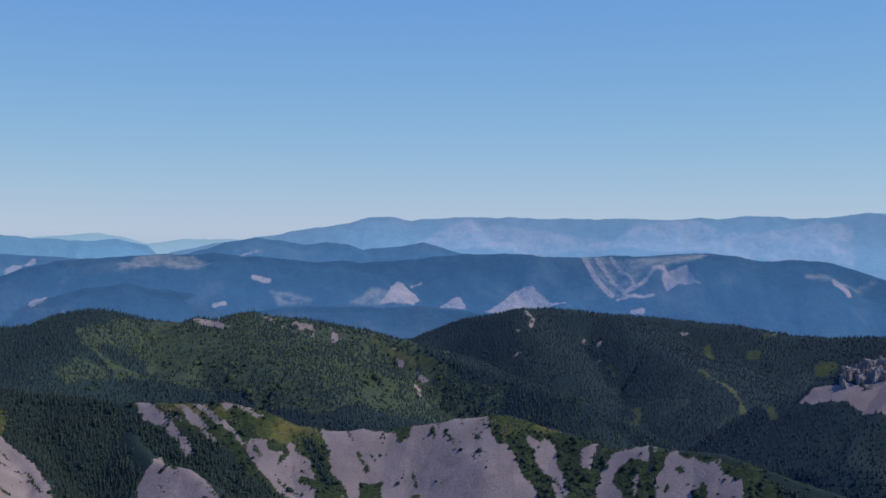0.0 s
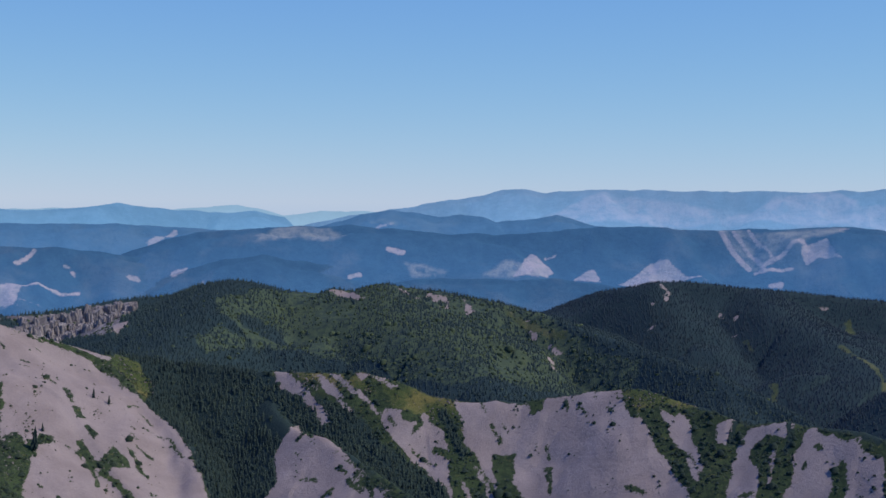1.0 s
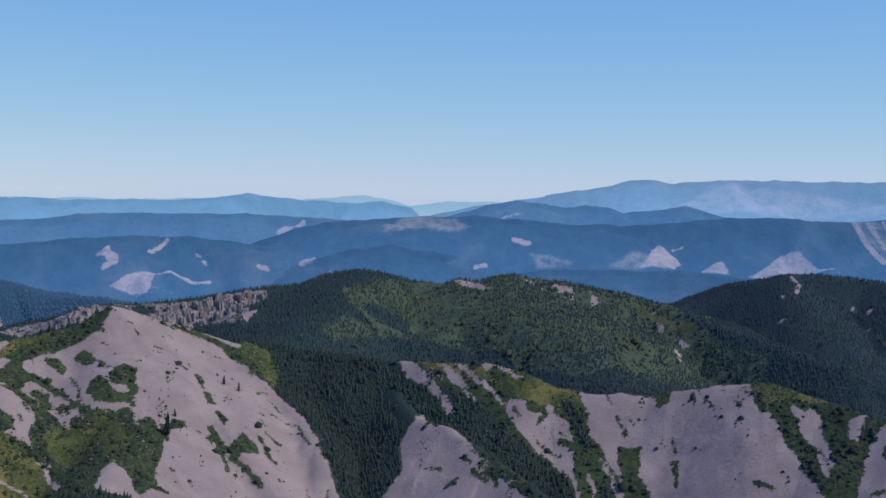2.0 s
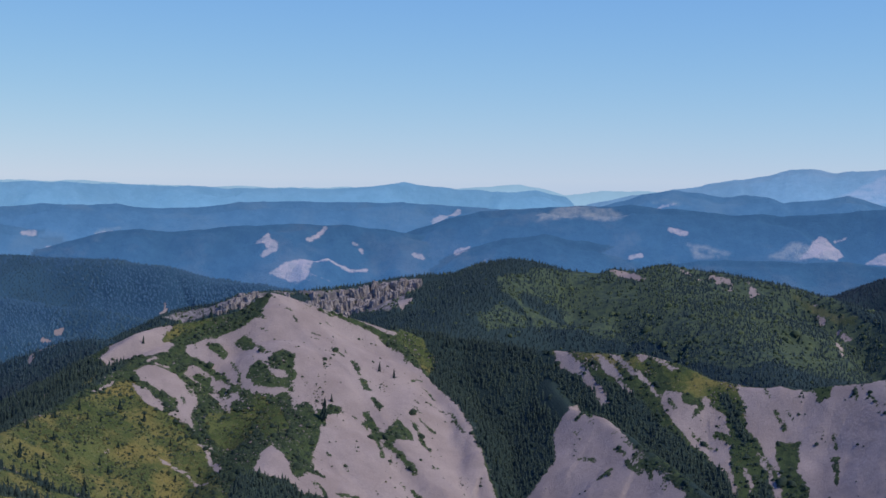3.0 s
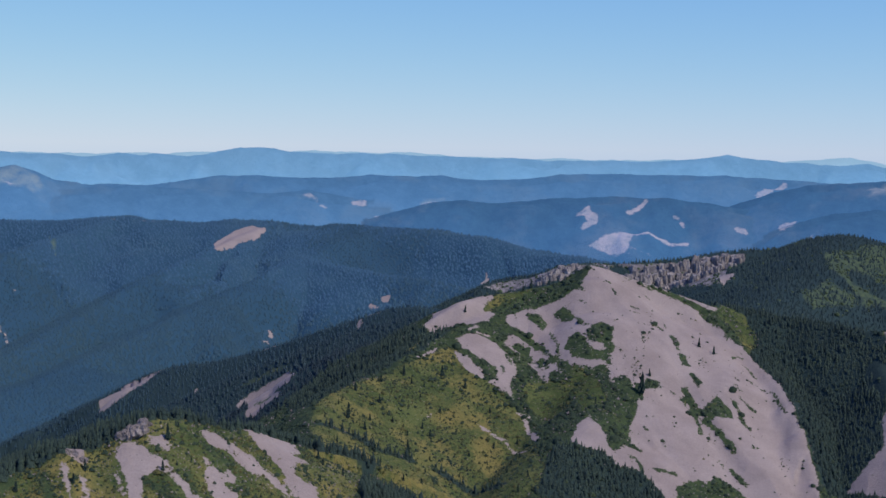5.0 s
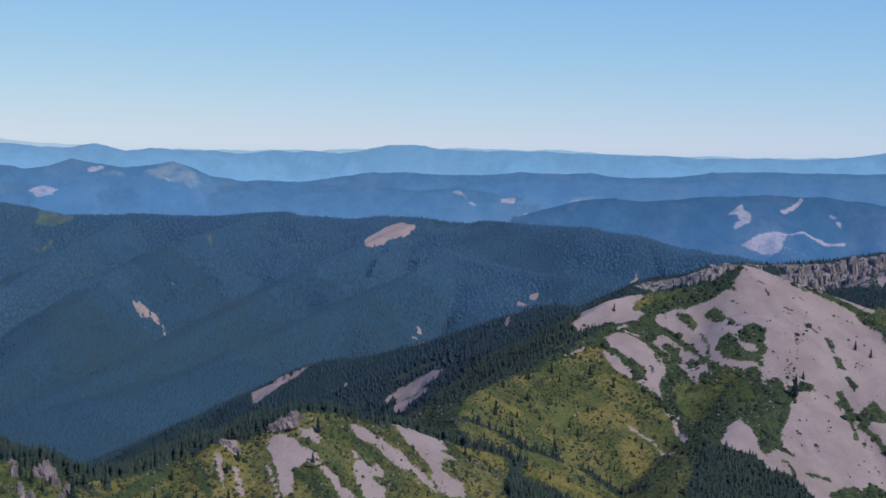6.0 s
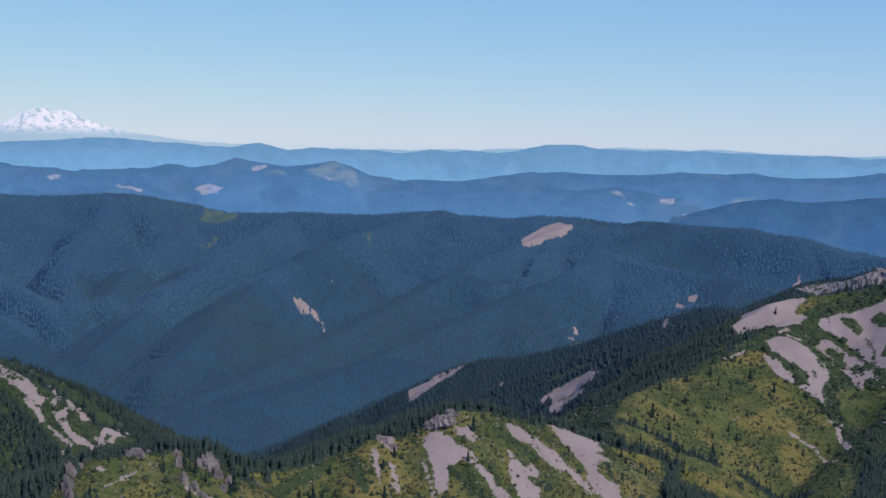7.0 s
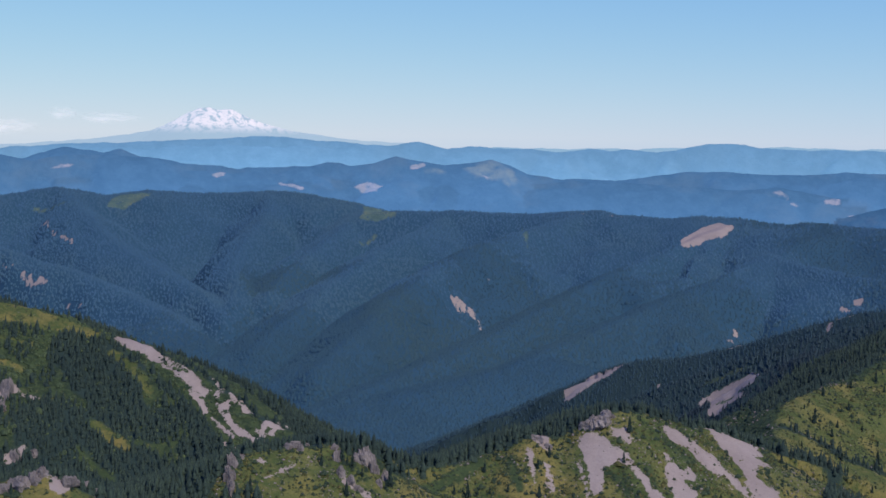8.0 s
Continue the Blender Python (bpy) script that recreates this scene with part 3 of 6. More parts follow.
area("scree", (-243, 1171), (-239, 1186), (-230, 1153), (-223, 1176), (-192, 1125), (-169, 1094), (-147, 1069), (-125, 1040), (-123, 1020), (-259, 1070), (-246, 1094), (-241, 1110), (-250, 1142), (-246, 1156))
area("scree", (-104, 1202), (-82, 1202), (-28, 1194), (11, 1187), (38, 1179), (41, 1166), (43, 1155), (52, 1146), (59, 1132), (65, 1113), (75, 1096), (80, 1078), (95, 1048), (97, 1025), (-59, 1079), (-65, 1102), (-78, 1130), (-85, 1156), (-94, 1174), (-99, 1190))
area("shrub", (-68, 1156), (-59, 1153), (-47, 1153), (-50, 1127), (-40, 1107), (-37, 1085), (-59, 1088), (-64, 1128))
area("shrub", (-42, 1199), (-25, 1193), (-28, 1182), (-37, 1181))
area("scree", (69, 1150), (75, 1142), (82, 1137), (88, 1140), (93, 1128), (95, 1108), (100, 1078), (97, 1076), (91, 1103), (82, 1112), (78, 1122), (72, 1136))
area("scree", (111, 1118), (118, 1120), (126, 1123), (125, 1113), (118, 1097), (112, 1102))
area("scree", (128, 1095), (139, 1105), (151, 1102), (168, 1097), (172, 1090), (165, 1088), (160, 1084), (150, 1093), (139, 1089), (134, 1081), (140, 1064), (136, 1044), (129, 1019), (104, 1028), (118, 1067))
area("scree", (174, 1082), (183, 1086), (189, 1073), (197, 1068), (204, 1059), (214, 1058), (211, 1048), (224, 1034), (217, 982), (178, 999), (198, 1027), (198, 1050), (191, 1045), (184, 1025), (171, 1004), (144, 1014), (157, 1040), (163, 1046), (164, 1065), (171, 1073))
strip("scree", (88.3, 1102.5), (94.5, 1069.8), 4.0)
strip("scree", (78.2, 1079.2), (90.9, 1048.1), 2.2)
strip("scree", (152.1, 1075.3), (145.3, 1047.0), 2.6)
strip("shrub", (44.4, 1159.1), (48.7, 1146.0), 6.6)
strip("shrub", (60.4, 1140.4), (67.1, 1120.0), 7.4)
strip("shrub", (67.1, 1120.0), (77.2, 1099.3), 8.2)
strip("shrub", (77.2, 1099.3), (89.7, 1061.2), 4.5)
strip("shrub", (89.7, 1061.2), (102.2, 1034.0), 5.2)
strip("shrub", (86.3, 1105.6), (88.8, 1078.4), 4.5)
strip("shrub", (108.1, 1094.7), (108.0, 1030.4), 7.1)
strip("shrub", (116.9, 1082.7), (110.0, 1053.3), 2.7)
strip("shrub", (143.2, 1054.3), (136.6, 1032.0), 3.5)
strip("shrub", (152.8, 1047.9), (149.6, 1029.2), 4.3)
strip("shrub", (123.7, 1045.7), (131.7, 1043.7), 4.3)
strip("shrub", (195.9, 1042.7), (184.9, 1019.4), 7.8)
strip("shrub", (174.4, 1055.7), (171.4, 1052.1), 2.6)
strip("shrub", (182.3, 1067.5), (185.7, 1062.9), 4.4)
strip("shrub", (126.6, 1115.8), (129.8, 1104.4), 6.4)
strip("shrub", (-23.7, 1152.8), (-21.0, 1139.8), 2.8)
strip("shrub", (-20.7, 1130.8), (-16.5, 1107.9), 4.1)
strip("shrub", (41.6, 1081.2), (54.3, 1073.6), 4.4)
strip("shrub", (-8.1, 1186.0), (-5.5, 1177.0), 2.9)
strip("shrub", (3.9, 1178.0), (11.0, 1163.9), 2.9)
strip("shrub", (15.7, 1181.9), (18.1, 1177.9), 1.9)
strip("shrub", (25.0, 1164.7), (31.9, 1157.6), 1.9)
strip("shrub", (35.5, 1176.5), (37.6, 1166.4), 1.9)
strip("shrub", (-81.4, 1200.2), (-75.6, 1187.6), 2.4)
strip("shrub", (-70.0, 1177.9), (-61.9, 1164.4), 3.4)
strip("shrub", (-60.4, 1177.5), (-55.2, 1170.7), 1.9)
strip("shrub", (-52.0, 1115.8), (-48.9, 1101.9), 2.7)
strip("shrub", (-74.2, 1138.6), (-65.8, 1118.1), 3.7)
strip("shrub", (-82.3, 1151.1), (-76.8, 1141.4), 3.8)
strip("shrub", (-158.1, 1182.5), (-152.1, 1175.2), 3.4)
strip("shrub", (-131.0, 1181.8), (-134.8, 1173.3), 4.3)
strip("shrub", (-116.4, 1160.2), (-103.7, 1152.3), 6.6)
strip("shrub", (-135.3, 1158.1), (-119.8, 1147.8), 3.8)
strip("shrub", (-122.0, 1188.8), (-108.2, 1173.0), 3.9)
strip("shrub", (-108.2, 1173.0), (-101.8, 1157.5), 3.8)
strip("shrub", (-218.6, 1139.2), (-214.9, 1134.8), 1.9)
strip("shrub", (-196.1, 1120.0), (-193.4, 1120.4), 2.3)
strip("shrub", (-231.2, 1135.7), (-226.6, 1131.5), 1.9)
strip("shrub", (-210.9, 1100.0), (-204.8, 1097.1), 3.2)
strip("shrub", (-188.6, 1104.0), (-181.4, 1094.1), 3.6)
strip("shrub", (-177.2, 1085.6), (-164.8, 1070.4), 4.0)
strip("shrub", (-197.1, 1076.1), (-188.8, 1079.6), 5.3)
strip("shrub", (-167.7, 1088.2), (-154.7, 1062.8), 3.1)
strip("shrub", (-220.5, 1102.2), (-206.4, 1100.8), 2.3)
strip("shrub", (-232.3, 1147.7), (-228.9, 1154.5), 4.3)
strip("shrub", (-231.0, 1177.6), (-219.1, 1146.3), 4.9)
strip("forest", (-113.7, 1193.6), (-103.3, 1172.5), 7.8)
strip("forest", (-103.3, 1172.5), (-86.8, 1148.7), 7.6)
strip("shrub", (-86.8, 1148.7), (-75.0, 1118.5), 7.5)
strip("shrub", (-100.3, 1141.6), (-87.4, 1102.5), 9.3)
strip("forest", (126.7, 1116.8), (123.0, 1097.1), 4.1)
strip("forest", (167.3, 1094.3), (160.9, 1072.0), 4.5)
strip("forest", (-201.9, 1222.4), (-195.8, 1225.5), 4.5)
strip("shrub", (-253.5, 1237.3), (-234.7, 1220.6), 3.1)
strip("shrub", (-223.5, 1215.6), (-204.5, 1194.6), 4.0)
strip("shrub", (-183.4, 1218.3), (-159.6, 1193.4), 6.0)
strip("shrub", (-208.7, 1218.2), (-193.6, 1203.5), 3.5)
strip("shrub", (-188.3, 1115.2), (-140.4, 1054.7), 1.1)
strip("shrub", (-180.6, 1108.4), (-133.3, 1047.6), 1.6)
strip("shrub", (-173.0, 1101.5), (-126.3, 1040.4), 2.0)
strip("shrub", (-165.3, 1093.6), (-119.5, 1034.1), 1.1)
strip("shrub", (-157.9, 1086.6), (-112.7, 1026.8), 1.6)
strip("shrub", (-150.6, 1079.6), (-105.9, 1019.5), 2.0)
strip("speckle", (-173.7, 1220.7), (-151.1, 1210.6), 7.0)
strip("speckle", (-143.1, 1180.4), (-113.1, 1173.6), 12.6)
strip("speckle", (215.1, 1055.3), (235.8, 1037.5), 9.6)
strip("speckle", (-167.7, 1088.2), (-135.1, 1048.3), 11.6)
area("shrub", (-972, 499), (-942, 513), (-903, 526), (-869, 539), (-832, 550), (-809, 558), (-815, 517), (-870, 513), (-921, 504))
# scree chute of the wooded spur
strip("shrub", (-968, 522), (-915, 541), 22)
strip("shrub", (-915, 541), (-845, 562), 20)
area("scree", (-976, 502), (-967, 508), (-954, 517), (-935, 519), (-914, 524), (-892, 528), (-876, 532), (-872, 525), (-881, 522), (-894, 518), (-910, 515), (-924, 511), (-942, 506), (-961, 502))
strip("scree", (-879.1, 519.3), (-862.0, 518.6), 5.0)
strip("scree", (-853.3, 519.4), (-830.3, 522.5), 3.2)
strip("scree", (-828.7, 513.7), (-812.1, 519.4), 3.2)
strip("scree", (-860.0, 541.0), (-847.5, 545.7), 2.5)
strip("scree", (-883.5, 539.1), (-871.1, 540.2), 2.5)
strip("scree", (-833.3, 561.8), (-827.4, 568.7), 1.6)
strip("scree", (-864.1, 530.6), (-845.1, 530.8), 1.6)
strip("scree", (-830.6, 540.6), (-821.4, 541.8), 2.0)
area("mottle", (-877, 531), (-871, 542), (-844, 549), (-824, 560), (-814, 535), (-830, 526), (-854, 527))
strip("shrub", (-942.6, 521.1), (-896.3, 523.6), 1.7)
strip("shrub", (-921.1, 516.4), (-905.6, 519.5), 1.7)
area("meadow", (-1039, 437), (-1027, 459), (-1003, 476), (-977, 496), (-969, 495), (-981, 479), (-994, 458), (-1008, 446), (-1020, 429))
strip("meadow", (-952.9, 493.3), (-902.4, 496.6), 7.0)
strip("shrub", (-936.0, 444.0), (-918.3, 450.8), 9.3)
strip("meadow", (-898.8, 449.7), (-866.8, 459.4), 9.0)
strip("shrub", (-870.3, 463.4), (-845.0, 480.4), 5.6)
strip("meadow", (-980.3, 416.2), (-969.4, 428.8), 5.2)
strip("shrub", (-880.6, 430.0), (-847.3, 438.4), 6.4)
strip("meadow", (-1000.5, 425.0), (-985.2, 444.8), 4.0)
strip("shrub", (-956.7, 449.4), (-946.9, 449.2), 3.9)
strip("scree", (-953.7, 404.7), (-952.6, 414.8), 9.3)
strip("mottle", (-897.2, 384.3), (-899.1, 397.3), 10.3)
strip("mottle", (-944.8, 417.8), (-935.4, 426.3), 4.2)
# scree chutes of the dark spurs
area("scree", (-1108, 1143), (-1092, 1131), (-1084, 1139), (-1074, 1165), (-1062, 1175), (-1058, 1195), (-1052, 1195), (-1073, 1187), (-1102, 1176))
area("scree", (-840, 1054), (-833, 1065), (-815, 1074), (-798, 1082), (-760, 1040), (-763, 1027), (-780, 1030), (-760, 1020), (-771, 1017), (-777, 1013), (-777, 1002), (-793, 1005), (-798, 1016))
strip("shrub", (-789.9, 1017.3), (-775.6, 1023.3), 2.6)
strip("scree", (-944.4, 1226.6), (-926.0, 1230.5), 4.4)
strip("mottle", (-937.3, 1227.0), (-934.6, 1229.0), 6.3)
strip("mottle", (-805.9, 1236.5), (-789.8, 1237.4), 8.4)
strip("mottle", (-714.6, 1047.4), (-703.6, 1054.9), 4.6)
strip("mottle", (-812.6, 1227.4), (-750.8, 1114.7), 5.4)
strip("mottle", (-993.5, 1176.6), (-992.4, 1182.8), 5.0)
strip("mottle", (-696.6, 1054.7), (-684.8, 1062.4), 3.1)
strip("meadow", (-687.8, 1112.6), (-682.9, 1120.3), 8.5)
# sunlit crest of the middle spur, put in as a strip of grass colour
strip("meadow", (-807.2, 1089.6), (-845.5, 1070.3), 2.2)
strip("mottle", (-1403, 1825), (-1392, 1843), 13.1)
strip("scree", (-1419, 1850), (-1396, 1831), 4.7)
strip("mottle", (-1345, 2059), (-1337, 2092), 10.0)
strip("scree", (-705, 1026), (-676, 1006), 2.5)
strip("meadow", (-604, 990), (-613, 1023), 7.6)
area("rock", (-867, 1591), (-842, 1637), (-792, 1636), (-757, 1665), (-740, 1673), (-782, 1616))
area("rock", (-777, 1643), (-752, 1667), (-673, 1726), (-615, 1766), (-584, 1783), (-566, 1680), (-568, 1632), (-610, 1664), (-694, 1699))
area("scree", (-568, 1673), (-552, 1684), (-550, 1650), (-561, 1635))
area("scree", (-332, 1870), (-312, 1874), (-281, 1825), (-306, 1839))
area("mottle", (-211, 1882), (-176, 1868), (-166, 1845), (-195, 1842))
strip("mottle", (-237, 1873), (-179, 1832), 18.2)
strip("mottle", (-151, 3726), (-128, 3727), 9.1)
strip("mottle", (-151, 1858), (-132, 1807), 10.5)
strip("mottle", (-66, 1828), (-21, 1761), 11.7)
area("sparse", (-1024, 435), (-994, 477), (-968, 501), (-906, 515), (-857, 534), (-819, 543))
area("sparse", (-418, 1787), (-360, 1871), (-262, 1888), (-153, 1876), (-75, 1857), (-14, 1801), (36, 1744), (1, 1723), (-64, 1594), (-140, 1576), (-229, 1657), (-312, 1694), (-364, 1712))
area("sparse", (-445, 1612), (-465, 1793), (-395, 1858), (-335, 1870), (-201, 1830), (-93, 1833), (-23, 1812), (-53, 1717), (-142, 1601), (-249, 1672), (-355, 1680), (-432, 1590))
area("sparse", (-188, 1849), (-75, 1857), (-22, 1818), (1, 1784), (-69, 1716), (-137, 1685))
area("sparse", (-237, 1817), (-125, 1828), (-51, 1819), (22, 1756), (77, 1698), (63, 1679), (-43, 1579), (-140, 1578), (-218, 1674))
strip("mottle", (-46.2, 1799.4), (-22.1, 1679.9), 7.3)
strip("mottle", (-341.6, 1873.1), (-284.1, 1830.1), 10.8)
strip("mottle", (-214.2, 1879.8), (-171.2, 1836.0), 12.3)
strip("scree", (-333.3, 1870.5), (-301.6, 1843.5), 6.9)
strip("meadow", (-90, 1844), (-14, 1789), 10.3)
area("rock", (446, 1547), (466, 1552), (487, 1558), (514, 1547), (493, 1483), (463, 1503))
area("scree", (393, 1533), (413, 1543), (436, 1534), (463, 1500), (515, 1510), (484, 1454), (451, 1462), (438, 1497), (407, 1519))
# rocks and glades of the dark hill
strip("mottle", (130.1, 2176.1), (140.9, 2135.4), 14.2)
strip("mottle", (114.6, 2128.9), (120.2, 2120.6), 6.9)
strip("mottle", (213.9, 2125.3), (233.9, 2086.9), 10.4)
strip("mottle", (105.3, 2057.3), (113.8, 2060.9), 10.0)
strip("mottle", (121.3, 2076.5), (126.6, 2080.2), 6.8)
strip("scree", (221.1, 2044.1), (231.6, 2034.9), 4.2)
strip("scree", (362.8, 2137.4), (376.1, 2139.2), 4.4)
strip("meadow", (405.2, 2117.6), (404.4, 2081.1), 8.8)
strip("meadow", (464.5, 2093.1), (479.2, 2093.9), 12.2)
strip("meadow", (495.1, 2127.1), (515.1, 2138.8), 7.1)
strip("meadow", (250.4, 1790.6), (245.1, 1714.6), 6.6)
strip("meadow", (239.0, 2005.8), (247.2, 1972.6), 4.9)
strip("meadow", (560.0, 2061.3), (577.7, 2064.7), 17.4)
strip("scree", (560.5, 2069.4), (568.3, 2067.3), 3.5)
# sparse green down a rib; the sunlight on it is painted in as grass
strip("meadow", (354.5, 1903.3), (383.8, 1820.0), 7.9)
strip("meadow", (383.8, 1820.0), (366.3, 1528.7), 6.0)
# rock and grass on the wooded mountain
area("scree", (-1719, 2087), (-1809, 2195), (-1812, 2244), (-1811, 2290), (-1812, 2320), (-1784, 2312), (-1761, 2309), (-1733, 2224), (-1728, 2177), (-1717, 2110))
area("mottle", (-1866, 1628), (-1863, 1649), (-1853, 1666), (-1839, 1676), (-1831, 1661), (-1841, 1638), (-1849, 1623))
strip("scree", (-1832.9, 1670.6), (-1651.7, 1525.0), 6.0)
strip("mottle", (-1905.9, 1744.9), (-1900.4, 1756.8), 8.4)
strip("mottle", (-1332.3, 2048.9), (-1329.3, 2098.4), 13.9)
strip("mottle", (-1433.5, 1869.7), (-1457.6, 1916.7), 11.5)
strip("scree", (-2640.8, 2025.3), (-2591.1, 2011.2), 6.8)
strip("meadow", (-2441.3, 1864.7), (-2447.8, 1915.2), 8.7)
strip("meadow", (-2110.0, 2199.6), (-2047.9, 2241.3), 3.7)
strip("meadow", (-2178.4, 2108.9), (-1996.9, 1939.8), 6.2)
strip("scree", (-2987.3, 1364.2), (-2859.5, 1345.0), 5.3)
strip("scree", (-2848.6, 1339.9), (-2751.4, 1329.9), 9.0)
strip("mottle", (-2665.0, 1133.3), (-2619.9, 1137.1), 9.4)
strip("mottle", (-2567.5, 1137.1), (-2502.9, 1153.7), 16.0)
strip("mottle", (-2413.1, 1156.8), (-2379.0, 1162.8), 6.5)
strip("meadow", (-3079.7, 1392.8), (-2982.5, 1430.9), 11.0)
strip("scree", (-2113.7, 2168.2), (-1989.9, 2250.4), 3.7)
strip("mottle", (-1241.9, 2288.8), (-1262.3, 2345.9), 8.5)
area("meadow", (-2987, 1530), (-3040, 1575), (-3016, 1622), (-2998, 1654), (-2953, 1603), (-2964, 1557))
area("meadow", (-2680, 2060), (-2646, 2084), (-2460, 1984), (-2484, 1940), (-2525, 1926))
strip("scree", (-1859.1, 1635.3), (-1841.3, 1667.3), 7.0)
# clear-cuts and young growth on the far hills
area("young", (-252, 3844), (-210, 3882), (-187, 3895), (-153, 3873), (-160, 3829), (-223, 3834))
area("clear", (-179, 3832), (-154, 3869), (-134, 3950), (-98, 3931), (-63, 3887), (-114, 3846))
area("clear", (-11, 3868), (27, 3888), (49, 3896), (70, 3847), (35, 3856))
area("clear", (114, 3838), (168, 3872), (205, 3911), (256, 3900), (282, 3878), (353, 3828), (277, 3854), (182, 3828))
area("young", (398, 4000), (441, 3996), (524, 3957), (514, 3943), (545, 3902), (510, 3863), (476, 3875), (457, 3921), (422, 3970))
area("young", (524, 3961), (635, 3961), (746, 3950), (714, 3915), (646, 3927), (595, 3903), (535, 3916))
area("clear", (624, 3910), (681, 3905), (696, 3858), (709, 3819), (659, 3864), (620, 3858), (612, 3888))
strip("clear", (400.7, 3996.0), (472.6, 3875.3), 14.7)
strip("clear", (439.9, 3987.8), (502.9, 3883.6), 9.8)
strip("clear", (479.3, 3983.3), (532.2, 3895.8), 8.1)
strip("clear", (506.0, 3871.1), (619.8, 3911.2), 11.1)
strip("clear", (489.0, 3857.1), (580.2, 3848.5), 12.6)
strip("clear", (521.0, 3804.5), (548.4, 3804.7), 14.0)
strip("clear", (-524.7, 3884.7), (-489.1, 3881.3), 19.1)
strip("clear", (-1202.0, 3668.1), (-1182.7, 3670.1), 12.5)
strip("clear", (-1093.5, 3689.4), (-1065.1, 3697.7), 7.8)
strip("clear", (-1022.9, 3630.7), (-975.5, 3623.0), 7.7)
strip("clear", (-615.2, 3758.0), (-594.4, 3773.5), 13.9)
strip("clear", (-89.4, 3947.0), (-62.3, 3955.5), 6.4)
strip("clear", (726.2, 3941.7), (757.9, 3943.8), 6.5)
strip("wood", (424.5, 3993.5), (489.0, 3897.4), 6.5)
strip("wood", (464.0, 3989.1), (524.1, 3892.9), 6.5)
strip("wood", (613.8, 3924.3), (540.8, 3902.7), 6.5)
strip("young", (1001.0, 3810.7), (1074.1, 3794.9), 12)
strip("clear", (1072.0, 3787.2), (1096.2, 3763.6), 22.4)
strip("young", (1087.3, 3787.0), (1182.5, 3821.2), 10)
area("young", (-475, 3847), (-432, 3848), (-358, 3843), (-374, 3818), (-450, 3801))
area("young", (-837, 3928), (-710, 3949), (-675, 3935), (-762, 3882), (-899, 3836), (-884, 3877))
area("young", (-904, 3860), (-855, 3928), (-761, 3947), (-656, 3905), (-684, 3880), (-795, 3875))
area("clear", (-1629, 3521), (-1609, 3535), (-1604, 3577), (-1583, 3542), (-1559, 3540), (-1554, 3516), (-1582, 3481), (-1593, 3490), (-1580, 3513), (-1595, 3524))
strip("clear", (-1492.9, 3590.0), (-1470.5, 3663.9), 11.1)
area("clear", (-1555, 3437), (-1531, 3465), (-1511, 3495), (-1482, 3525), (-1445, 3519), (-1448, 3487), (-1433, 3459), (-1478, 3457), (-1521, 3452))
strip("clear", (-1461.7, 3516.3), (-1388.9, 3562.8), 9.3)
strip("clear", (-1388.9, 3562.8), (-1324.8, 3604.3), 9.3)
strip("clear", (-1481.5, 3447.1), (-1385.0, 3491.3), 9.1)
strip("clear", (-1207.5, 3670.5), (-1188.3, 3672.5), 14.1)
strip("clear", (-1381.7, 3651.3), (-1352.1, 3649.6), 6.3)
strip("clear", (-1098.5, 3700.4), (-1063.2, 3719.0), 9.4)
strip("clear", (-1006.7, 3635.2), (-989.1, 3640.0), 7.7)
strip("clear", (-2165.7, 3334.4), (-2128.3, 3382.0), 6.5)
strip("clear", (-2248.8, 3351.4), (-2223.7, 3368.1), 11.5)
strip("clear", (-2089.8, 3471.5), (-2049.7, 3495.3), 8.2)
strip("clear", (-1886.3, 3590.7), (-1870.3, 3594.5), 11.5)
strip("clear", (-1221.8, 3901.1), (-1175.0, 3990.6), 19.9)
strip("clear", (-586.8, 4045.7), (-540.6, 4064.2), 10.0)
strip("young", (-601.4, 4075.9), (-533.0, 4065.2), 13.4)
area("clear", (-3211, 2426), (-3198, 2462), (-3156, 2490), (-3127, 2443), (-3195, 2427))
area("young", (-3058, 2714), (-3049, 2771), (-3013, 2810), (-2970, 2815), (-2919, 2799), (-2914, 2757), (-2962, 2736), (-3000, 2706))
strip("clear", (-3155.8, 2592.3), (-3145.6, 2629.7), 16.6)
strip("young", (-3125.1, 2623.0), (-3088.8, 2659.5), 14.9)
strip("clear", (-2994.6, 2717.8), (-2964.0, 2733.5), 8.2)
strip("clear", (-2370.1, 3271.8), (-2329.6, 3286.0), 9.8)
strip("clear", (-2290.1, 3250.2), (-2277.2, 3254.4), 9.7)
strip("clear", (-2247.0, 3352.7), (-2224.5, 3377.2), 13.1)
strip("clear", (-2166.1, 3334.2), (-2129.3, 3386.2), 6.5)
strip("young", (-2084.9, 3474.5), (-2040.8, 3509.8), 14.8)
strip("clear", (-3339.9, 2258.8), (-3272.8, 2285.7), 13.1)
strip("young", (-2995.5, 2811.2), (-2943.9, 2807.6), 10.0)
strip("clear", (-3707.7, 1731.4), (-3678.8, 1782.7), 6.6)
strip("clear", (-3465.2, 2115.6), (-3462.8, 2142.5), 14.8)
strip("clear", (-3661.6, 1808.8), (-3656.1, 1819.9), 6.6)
area("young", (-90, 4295), (85, 4395), (173, 4381), (261, 4372), (435, 4342), (553, 4317), (608, 4346), (765, 4353), (848, 4244), (978, 4224), (1132, 4252), (1237, 4197), (1202, 4070), (984, 4104), (835, 4173), (673, 4198), (430, 4294), (-3, 4256))


